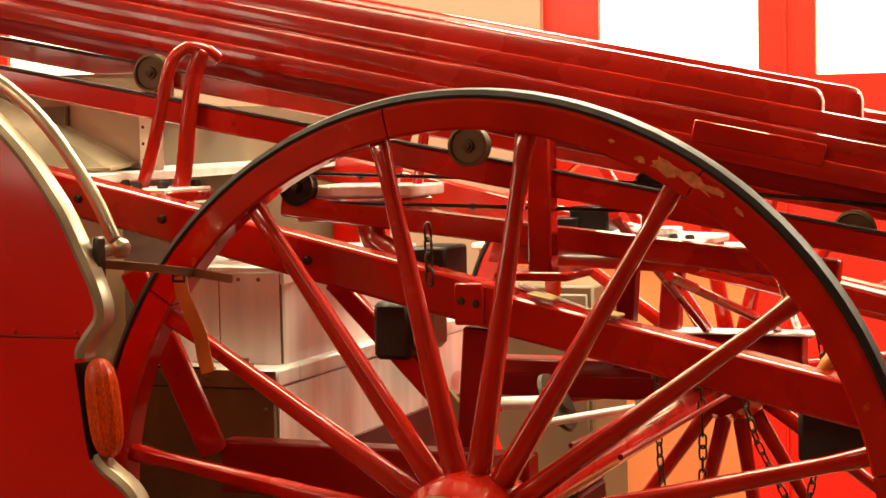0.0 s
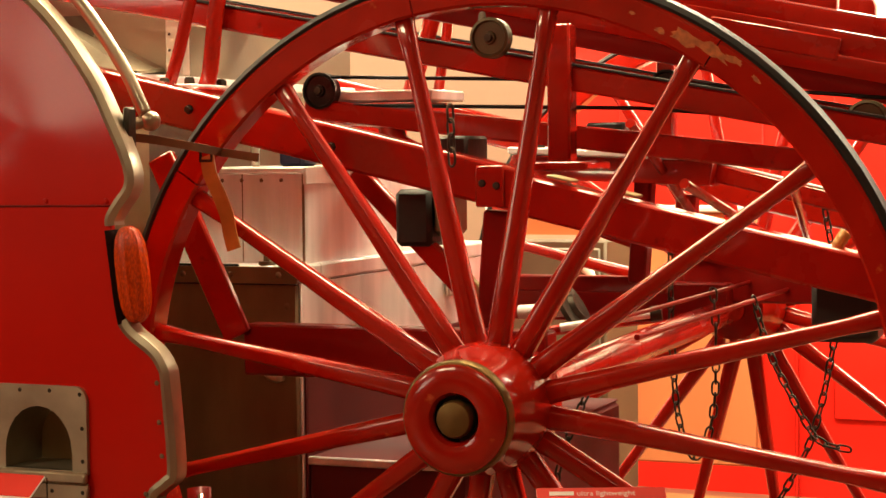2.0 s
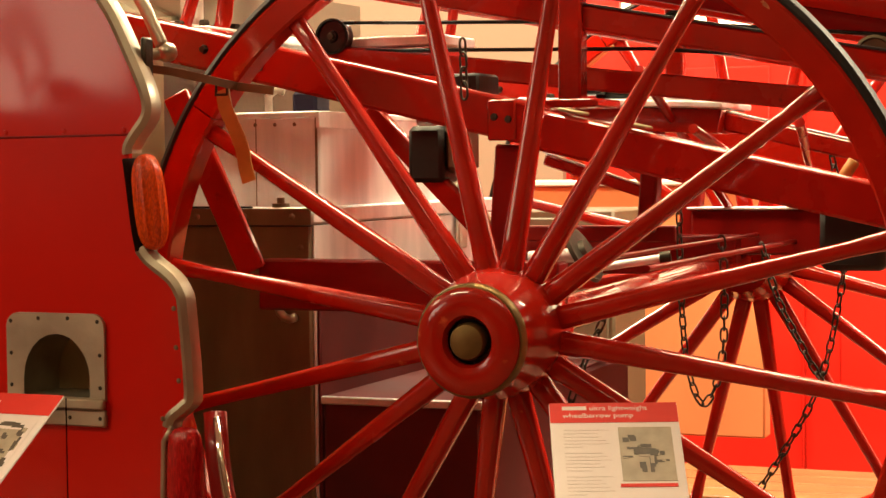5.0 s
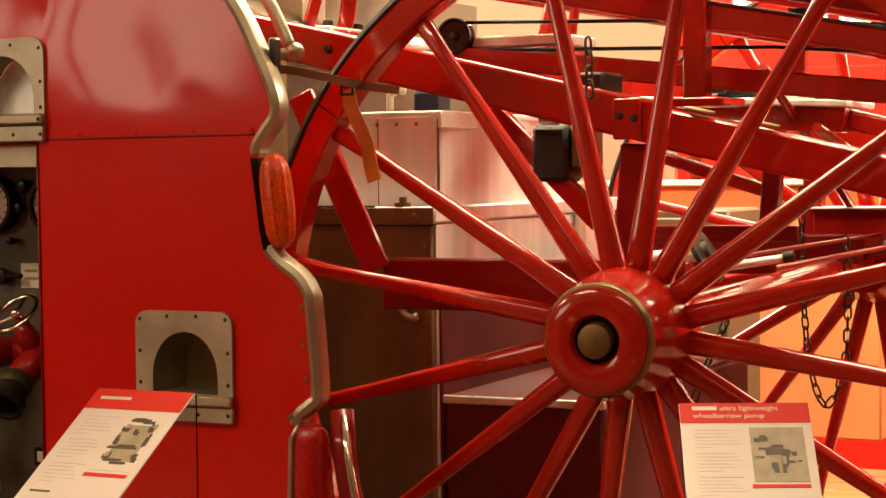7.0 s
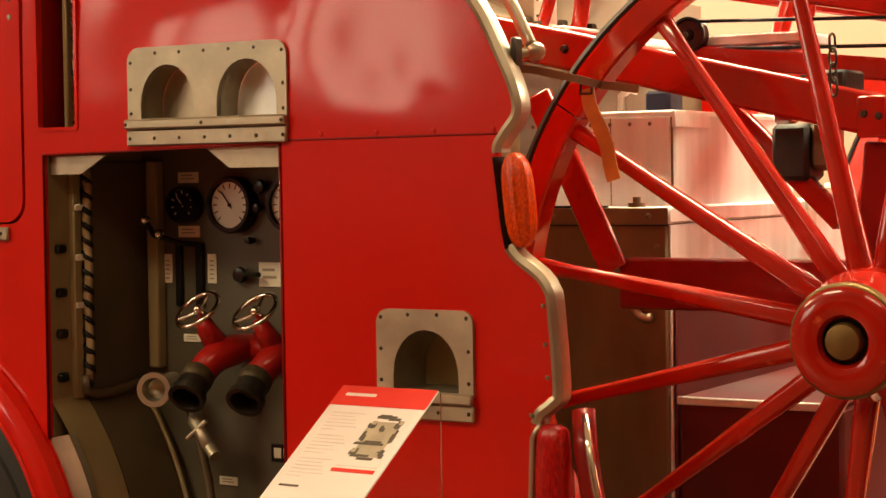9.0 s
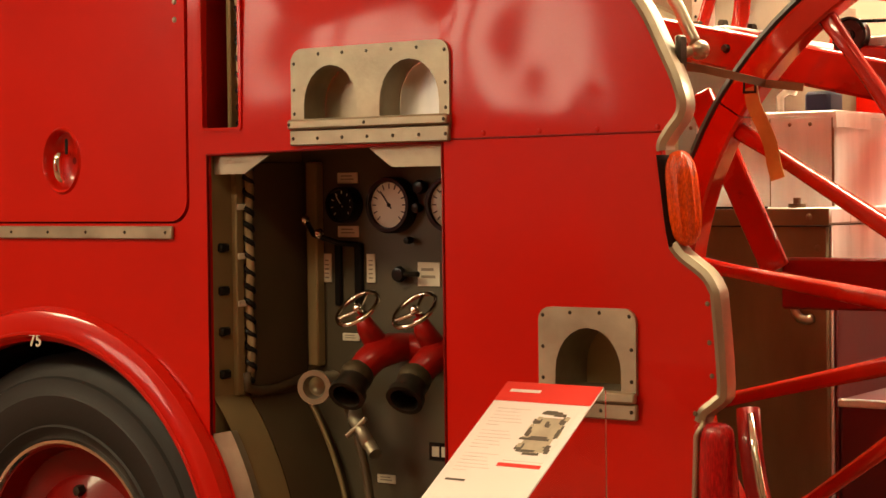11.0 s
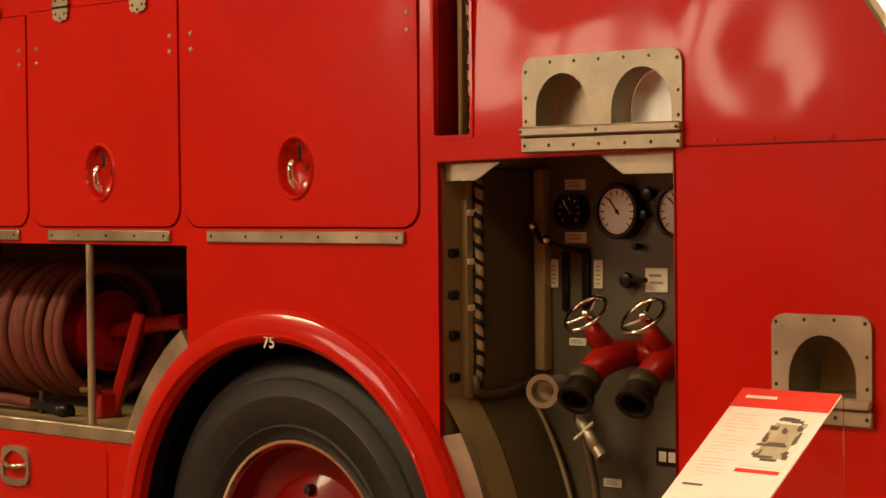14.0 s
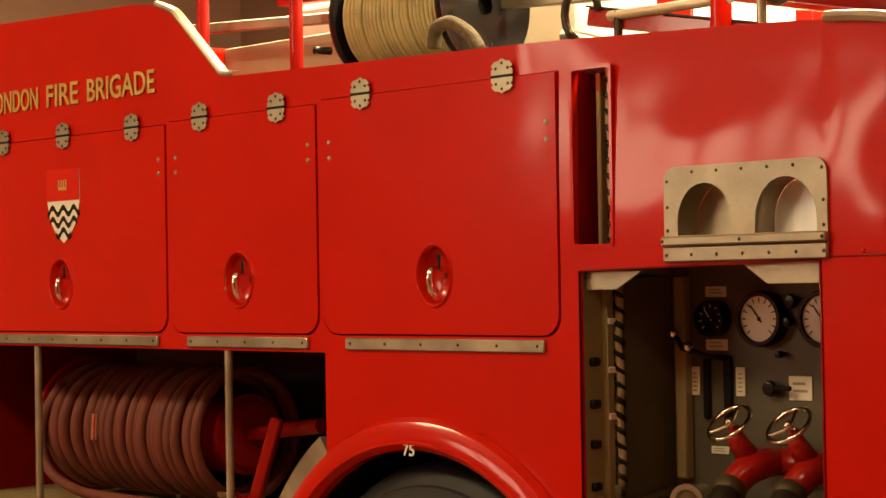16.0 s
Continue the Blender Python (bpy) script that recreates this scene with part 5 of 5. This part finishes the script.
def chain(pts, label):
    c = thing("chain", label, "chain", ESC @ pose(*pts[0]), "safety chains")
    pts = [Vector(p) for p in pts]
    path = [Vector(p) for p in fine([tuple(p) for p in pts], 12)]
    step, acc, k = 0.0285, 0.0, 0
    for a, b in zip(path, path[1:]):
        seg = (b - a).length
        while acc <= seg:
            p = a.lerp(b, acc / seg if seg else 0)
            q = (b - a).to_track_quat("Z", "Y").to_matrix().to_4x4() @ pose(0, 0, 0, 0, 0, 20 + 90 * (k % 2))
            o = new("link", LINK)
            o.parent = c
            o.matrix_basis = Matrix.Translation(p - pts[0]) @ q
            acc += step
            k += 1
        acc -= seg
    return c


chain([(-0.005, 1.2, 1.30), (-0.003, 1.2, 1.10), (0.008, 1.2, 0.92), (0.03, 1.2, 0.82), (0.055, 1.2, 0.785), (0.085, 1.2, 0.83), (0.105, 1.2, 0.93), (0.108, 1.2, 1.10), (0.102, 1.2, 1.19)], "looped dark iron safety chain")
chain([(0.205, 1.2, 1.168), (0.240, 1.2, 1.05), (0.29, 1.2, 0.95), (0.335, 1.2, 0.87), (0.37, 1.2, 0.835), (0.44, 1.2, 0.82)], "dark iron chain slung under the carriage")
chain([(0.365, 1.23, 1.41), (0.40, 1.22, 1.18), (0.37, 1.24, 0.98), (0.33, 1.24, 0.83), (0.27, 1.24, 0.71), (0.19, 1.24, 0.58), (0.13, 1.24, 0.50)], "dark iron chain hanging slantwise")
chain([(-0.131, 0.10, 1.612), (-0.128, 0.10, 1.50)], "short dark chain at the chock")
chain([(-0.01, 0.62, 1.05), (-0.09, 0.62, 0.86), (-0.11, 0.62, 0.70), (-0.06, 0.62, 0.66), (-0.02, 0.62, 0.70)], "dark chain behind the wheel")

# leather strap that ties the wheel to the rail
sp = thing("wheel_strap", "tan leather strap tied round the wheel rim", "strap", ESC)


def band(bm, pts, w, n):
    """A thin strap along the points, flat across n."""
    n = Vector(n).normalized()
    a = [[bm.verts.new(Vector(p) + n * s * w / 2 + Vector((0, d, 0))) for s, d in ((-1, 0), (1, 0), (1, 0.004), (-1, 0.004))] for p in pts]
    for r, s in zip(a, a[1:]):
        for k in range(4):
            bm.faces.new((r[k], r[(k + 1) % 4], s[(k + 1) % 4], s[k]))
    bm.faces.new(a[0]), bm.faces.new(a[-1][::-1])
    bmesh.ops.recalc_face_normals(bm, faces=bm.faces)
    return bm


part("strap_band", band(B(), [(-0.650, -0.235, 1.572), (-0.615, -0.20, 1.566), (-0.585, -0.12, 1.554), (-0.555, -0.047, 1.541), (-0.475, -0.046, 1.530)], 0.016, (0.1, 0.1, 1)), surface("dark_leather", (0.17, 0.06, 0.02), 0.85, 0, 0, 0.2, 12, 0.04), sp, "dark brown strap across the rim")
part("strap_tail", band(B(), fine([(-0.586, -0.05, 1.535), (-0.578, -0.055, 1.50), (-0.556, -0.06, 1.46), (-0.538, -0.062, 1.42), (-0.533, -0.060, 1.385), (-0.523, -0.062, 1.352)], 2), 0.030, (1, 0, 0.3)), leather, sp, "hanging tan strap end")
part("strap_knot", band(B(), [(-0.672, -0.235, 1.570), (-0.655, -0.245, 1.578), (-0.630, -0.242, 1.580)], 0.024, (0.2, 0, 1)), leather, sp)
part("buckle", tube(B(), [(-0.60, -0.05, 1.525), (-0.60, -0.05, 1.55), (-0.575, -0.05, 1.55), (-0.575, -0.05, 1.525)], 0.004, 6, True), iron, sp)


# ---- information stands ----
def info_stand(tl, tr, bl, stretch, label, heading, lines_right):
    tl, tr, bl = Vector(tl), Vector(tr), Vector(bl)
    ex = tr - tl
    ex.z = 0
    w = ex.length
    ex.normalize()
    dn = (bl - tl)
    dn = (dn - ex * dn.dot(ex)) * stretch
    h = dn.length
    dn.normalize()
    nz = ex.cross(-dn).normalized()
    m = Matrix((ex, -dn, nz)).transposed().to_4x4()
    s = thing("info_stand", label, "sign", Matrix.Translation(tl) @ m)
    part("sign_board", box(B(), (0, -h, -0.004), (w, 0, 0), 0.001), paper, s, "sloping cream information board")
    part("sign_header", box(B(), (0.0005, -h * 0.16, 0.0), (w - 0.0005, -0.0005, 0.0007), 0), paper_red, s, "red heading band")
    inv = (Matrix.Translation(tl) @ m).inverted()
    for i, tx in enumerate(heading):
        letters(tx, h * 0.052, 0.0001, paper, s, pose(w * (0.10 if i else 0.31), -h * (0.062 + 0.06 * i), 0.0009), label="small pale heading letters")
    ph = part("photo", box(B(), (w * 0.52, -h * 0.62, 0.0), (w * 0.93, -h * 0.20, 0.0007), 0), ink if lines_right else paper, s, "printed photograph of a machine")
    random.seed(5 if lines_right else 9)
    if lines_right:
        shapes = [(0.60, -0.30, 0.05, 0.035), (0.64, -0.36, 0.06, 0.02), (0.72, -0.34, 0.05, 0.025), (0.70, -0.42, 0.09, 0.05), (0.80, -0.40, 0.06, 0.03), (0.68, -0.50, 0.03, 0.05), (0.77, -0.49, 0.03, 0.06), (0.83, -0.47, 0.06, 0.012), (0.58, -0.44, 0.04, 0.012)]
    else:
        shapes = [(0.72, -0.24, 0.12, 0.022), (0.60, -0.30, 0.045, 0.03), (0.86, -0.29, 0.045, 0.035), (0.58, -0.38, 0.03, 0.05), (0.88, -0.38, 0.025, 0.05), (0.72, -0.44, 0.17, 0.016), (0.60, -0.52, 0.045, 0.032), (0.86, -0.52, 0.045, 0.032), (0.72, -0.55, 0.13, 0.018), (0.72, -0.33, 0.03, 0.03)]
    if not lines_right:
        part("print_tint", box(B(), (w * 0.59, -h * 0.545, 0.0006), (w * 0.87, -h * 0.275, 0.0008), 0), ink, ph)
    for k, (cu, cv, a, b) in enumerate(shapes):
        for q in range(5):
            u, v = (cu + random.uniform(-0.6, 0.6) * a) * w, (cv + random.uniform(-0.6, 0.6) * b) * h
            part("print_patch", box(B(), (u - a * w * 0.5, v - b * h * 0.5, 0.0007), (u + a * w * 0.5, v + b * h * 0.5, 0.0009 + 0.000008 * (k * 5 + q)), 0), ink_dark if (k + q) % 5 else ink, ph)
    if not lines_right:
        part("heading_bar", box(B(), (w * 0.10, -h * 0.085, 0.0007), (w * 0.42, -h * 0.062, 0.0010), 0), paper, s, "small pale heading bar")
    else:
        part("heading_bar", box(B(), (w * 0.10, -h * 0.060, 0.0007), (w * 0.29, -h * 0.030, 0.0010), 0), paper, s, "small pale heading bar")
    part("photo_caption", box(B(), (w * 0.50, -h * 0.665, 0.0), (w * 0.93, -h * 0.64, 0.0008), 0), paper_red, s)
    tx = B()
    for i in range(18):
        v = -h * (0.22 + 0.027 * i + 0.02 * (i // 6))
        box(tx, (w * 0.10, v - h * 0.003, 0.0002), (w * (0.45 - 0.03 * (i * 7 % 4) - (0.12 if i % 6 == 5 else 0)), v + h * 0.003, 0.0004), 0)
    part("printed_text", tx, surface("pale_print", (0.62, 0.53, 0.50), 0.6, 0, 0, 0.1, 30, 0.002) if "pale_print" not in bpy.data.materials else bpy.data.materials["pale_print"], s)
    part("text_mark", box(B(), (w * 0.10, -h * 0.80, 0.0), (w * 0.30, -h * 0.787, 0.0007), 0), ink_dark, s)
    # clear back sheet that folds down from the top edge to the floor
    drop = inv.to_3x3() @ Vector((0, 0, -1))
    bm = B()
    L = tl.z - 0.002
    q = [Vector((0, 0, -0.006)), Vector((w, 0, -0.006)), Vector((w, 0, -0.006)) + drop * (L - 0.01), Vector((0, 0, -0.006)) + drop * (L - 0.01)]
    back = inv.to_3x3() @ Vector((-ex.y, ex.x, 0)) * 0.004
    vs = [bm.verts.new(p) for p in q] + [bm.verts.new(p + back) for p in q]
    for f in ((0, 1, 2, 3), (7, 6, 5, 4), (0, 4, 5, 1), (1, 5, 6, 2), (2, 6, 7, 3), (3, 7, 4, 0)):
        bm.faces.new([vs[i] for i in f])
    bmesh.ops.recalc_face_normals(bm, faces=bm.faces)
    st = part("clear_support", bm, acrylic, s, "clear acrylic support sheet", flat=True)
    st.visible_shadow = False
    return s


info_stand((-0.831, -0.550, 0.986), (-0.629, -0.546, 0.986), (-0.831, -0.827, 0.803), 1.0, "sloping cream information board with red heading beside the engine", [], False)
info_stand((0.175, -0.332, 0.981), (0.364, -0.245, 0.979), (0.197, -0.515, 0.844), 1.25, "sloping cream information board with red heading before the wheel", ["ultra lightweight", "wheelbarrow pump"], True)


# ---- hose reel in the locker ----
hr = thing("hose_reel", "red drum reel wound with red-brown rubber hose", "hose reel", ENG)
RU0, RU1, RV, RZ, RR = -4.22, -3.42, 0.36, 0.955, 0.185
part("drum", rod(B(), (RU0, RV, RZ), (RU1, RV, RZ), 0.12, n=28), reel_red, hr)
for u, fr in ((RU0 - 0.01, 0.222), (RU1 + 0.012, 0.10)):
    part("flange", lathe(B(), [(0, 0.006), (fr - 0.007, 0.006), (fr, 0.0), (fr - 0.007, -0.006), (0, -0.006)], 40, pose(u, RV, RZ) @ pose(0, 0, 0, 0, 90, 0)), reel_red, hr)
random.seed(3)
u, i = RU0 + 0.03, 0
while u < RU1 - 0.01:
    r = 0.0165 if u > -3.95 else 0.020
    rr = RR + random.uniform(-0.006, 0.006) - (0.012 if i % 5 == 3 else 0)
    tilt = random.uniform(-0.012, 0.012) if u > -3.95 else random.uniform(-0.04, 0.02)
    part("hose_turn", tube(B(), [(u + tilt * math.cos(a), RV - rr * math.cos(a), RZ + rr * math.sin(a)) for a in [k * math.tau / 40 for k in range(40)]], r, 9, True), hose_mat, hr)
    u += r * (2.0 if u > -3.9 else random.choice((2.1, 2.1, 3.0)))
    i += 1
part("loose_hose", tube(B(), fine([(-4.16, RV - 0.16, 1.10), (-4.20, RV - 0.21, 0.98), (-4.16, RV - 0.225, 0.84), (-4.00, RV - 0.225, 0.775), (-3.80, RV - 0.225, 0.762), (-3.60, RV - 0.225, 0.760), (-3.50, RV - 0.225, 0.752)], 4), 0.0165, 10), hose_mat, hr)
cp = part("hose_coupling", rod(B(), (-3.92, RV - 0.205, 0.93), (-3.92, RV - 0.200, 1.01), 0.014), chrome, hr, "bright hose coupling")
nz = part("branch_nozzle", tube(B(), [(-3.50, RV - 0.225, 0.755), (-3.45, RV - 0.23, 0.752), (-3.38, RV - 0.235, 0.748), (-3.32, RV - 0.24, 0.742)], 0.014, 12, radii=[0.018, 0.014, 0.016, 0.024]), black, hr, "black hose nozzle")
part("nozzle_valve", rod(B(), (-3.455, RV - 0.23, 0.729), (-3.455, RV - 0.23, 0.795), 0.009), iron, nz)
part("reel_arm", beam(B(), (-3.22, 0.20, 0.735), (-3.14, 0.24, 1.02), 0.03, 0.035, 0.005), reel_red, hr, "red reel bracket arm")
part("reel_axle", rod(B(), (RU1, RV, RZ), (-3.02, RV - 0.06, 1.0), 0.022), reel_red, hr)
part("reel_arm_foot", box(B(), (-3.26, 0.14, 0.728), (-3.20, 0.22, 0.80), 0.006), reel_red, hr)
part("arm_clip", box(B(), (-3.27, 0.12, 0.80), (-3.20, 0.15, 0.82), 0.004), chrome, hr)
part("reel_stand", beam(B(), (RU0 - 0.05, RV, 0.73), (RU0 - 0.05, RV, RZ), 0.03, 0.04, 0.004), reel_red, hr)

# ---- on the roof ----
rd = thing("rope_drum", "black-flanged drum wound with tan hemp rope on the roof", "rope drum", ENG)
DU0, DU1, DV, DZ, DR = -3.20, -2.79, 0.72, 2.19, 0.170
part("drum_core", rod(B(), (DU0, DV, DZ), (DU1, DV, DZ), 0.10, n=24), black, rd)
for u in (DU0 - 0.02, DU1 + 0.02):
    part("drum_flange", lathe(B(), [(0.03, 0.008), (0.175, 0.008), (0.185, 0.012), (0.190, 0.0), (0.185, -0.012), (0.175, -0.008), (0.03, -0.008)], 44, pose(u, DV, DZ) @ pose(0, 0, 0, 0, 90, 0)), black, rd)
u, i = DU0 + 0.008, 0
while u < DU1 - 0.004:
    rr = DR - 0.012 + random.uniform(-0.0035, 0.0035)
    part("rope_turn", tube(B(), [(u + 0.006 * math.cos(a), DV - rr * math.cos(a), DZ + rr * math.sin(a)) for a in [k * math.tau / 36 for k in range(36)]], 0.0085, 7, True), rope_mat, rd)
    u += 0.0165
part("rope_tail", tube(B(), fine([(-2.77, DV - 0.20, 2.05), (-2.75, DV - 0.21, 2.10), (-2.68, DV - 0.22, 2.11), (-2.61, DV - 0.22, 2.07), (-2.57, DV - 0.22, 2.02)], 4), 0.020, 9), surface("frayed_dark_rope", (0.10, 0.075, 0.04), 0.85, 0, 0, 0.35, 30, 0.2, 90), rd, "frayed dark rope tail")
part("drum_cradle", box(box(B(), (DU0 - 0.05, DV - 0.10, 1.90), (DU0 - 0.01, DV + 0.10, 2.05), 0.006), (DU1 + 0.01, DV - 0.10, 1.90), (DU1 + 0.05, DV + 0.10, 2.05), 0.006), black, rd)
part("crank", tube(B(), [(DU0 - 0.03, DV - 0.18, 2.09), (DU0 - 0.08, DV - 0.20, 2.095)], 0.012), black, rd)

rk = thing("roof_rack", "red and aluminium rack on the engine roof", "roof rack", ENG)
for u, v in ((-4.056, 0.70), (-3.575, 0.70)):
    part("rack_post", rod(B(), (u, v, 1.90), (u, v, 2.60), 0.022), reel_red, rk, "red rack post")
part("rack_rail", beam(B(), (-4.3, 0.80, 2.285), (-2.2, 0.80, 2.17), 0.03, 0.035, 0.004), alum, rk, "aluminium rack rail")
part("rack_board", box(B(), (-4.3, 0.98, 1.90), (-3.0, 1.0, 2.235), 0.004), tan_sheet, rk, "pale board behind the posts")
part("rack_tank", box(B(), (-4.3, 1.30, 1.90), (-2.9, 1.7, 2.42), 0.03), white_paint, rk, "white roof box")
part("rack_top", beam(B(), (-4.3, 1.25, 2.44), (-2.9, 1.25, 2.40), 0.05, 0.06, 0.004), reel_red, rk)
ln = thing("roof_ladder_gantry", "aluminium roller gantry on the roof of the engine", "gantry", ENG)
part("gantry_bar", rod(B(), (-2.28, 0.70, 2.100), (-1.88, 0.70, 2.100), 0.014), bead_metal, ln)
part("gantry_post", rod(B(), (-2.25, 0.70, 1.90), (-2.25, 0.70, 2.11), 0.012), iron, ln)
part("gantry_loop", tube(B(), [(-2.38 + 0.06 * math.cos(a), 0.70, 2.12 + 0.075 * math.sin(a)) for a in [k * math.tau / 16 for k in range(12)]], 0.012, 8), iron, ln)
part("gantry_red_post", rod(B(), (-1.91, 0.70, 1.90), (-1.91, 0.70, 2.20), 0.028), paint, ln)
part("gantry_post", rod(B(), (-1.785, 0.70, 1.90), (-1.785, 0.70, 2.15), 0.013), bead_metal, ln)
bm = B()
bmesh.ops.create_uvsphere(bm, u_segments=14, v_segments=10, radius=0.035, matrix=Matrix.Translation((-1.735, 0.70, 2.10)))
part("gantry_knob", bm, iron, ln)
part("roof_edge_rail", tube(B(), [(-2.62, 0.9, 2.10), (-2.3, 0.85, 2.02), (-2.1, 0.8, 1.99), (-1.6, 0.75, 1.985)], 0.02), bead_metal, ln)

# ---- beyond the escape ----
FAR = pose(-0.032, -0.201, 0, 0, 0, 2.0) @ Matrix.Diagonal((0.97, 0.97, 1, 1)) @ pose(0, 0.224, 0)
lb = thing("display_partition", "low apricot painted display partition on a plinth", "partition", FAR)
part("partition_board", box(B(), (-1.60, 4.1, 0.30), (-0.475, 4.2, 1.285), 0.008), low_wall, lb, "apricot board")
part("partition_cap", box(B(), (-1.62, 4.07, 1.285), (-0.46, 4.22, 1.31), 0.006), white_paint, lb)
bb = thing("timber_platform", "low platform of brown varnished boards", "platform", FAR)
for i in range(4):
    part("plank", box(B(), (-1.4, 3.0 + i * 0.17, 0.22), (2.6, 3.16 + i * 0.17, 0.26), 0.006), wood, bb)
part("platform_fascia", box(B(), (-1.4, 2.985, 0.0), (2.6, 3.0, 0.20), 0.004), wood, bb)
part("platform_base", box(B(), (-1.35, 3.02, 0.0), (2.55, 3.64, 0.219), 0), bay_brown, bb)
tr_ = thing("grab_handle", "white tubular handle loop on the cabinet", "handle", FAR @ pose(-0.12, 0, -0.08))
part("tube_rail", tube(B(), fine([(-0.865, 3.4, 1.06), (-0.80, 3.35, 1.06), (-0.775, 3.3, 1.10), (-0.785, 3.3, 1.17), (-0.83, 3.3, 1.205), (-0.90, 3.4, 1.215)], 4), 0.018, 10), white_paint, tr_)
cab = thing("grey_cabinet", "grey-brown cabinet standing behind the wheel", "cabinet", FAR)
part("cabinet_body", box(B(), (-1.35, 3.35, 0.26), (-0.86, 3.75, 1.21), 0.01), bay_brown, cab)
part("cabinet_door", box(B(), (-1.33, 3.335, 0.30), (-0.88, 3.349, 1.18), 0.006), panel_mat, cab)
hd = thing("helmet_case", "dark blue cased fitting standing on the aluminium bin", "case", ESC)
part("case_body", box(B(), (-0.80, 0.66, 1.508), (-0.735, 0.74, 1.560), 0.008), surface("navy_cloth", (0.02, 0.02, 0.06), 0.7), hd)
part("case_handle", tube(B(), [(-0.86, 0.66, 1.508), (-0.86, 0.66, 1.55), (-0.84, 0.66, 1.565), (-0.82, 0.66, 1.56)], 0.010), white_paint, hd)
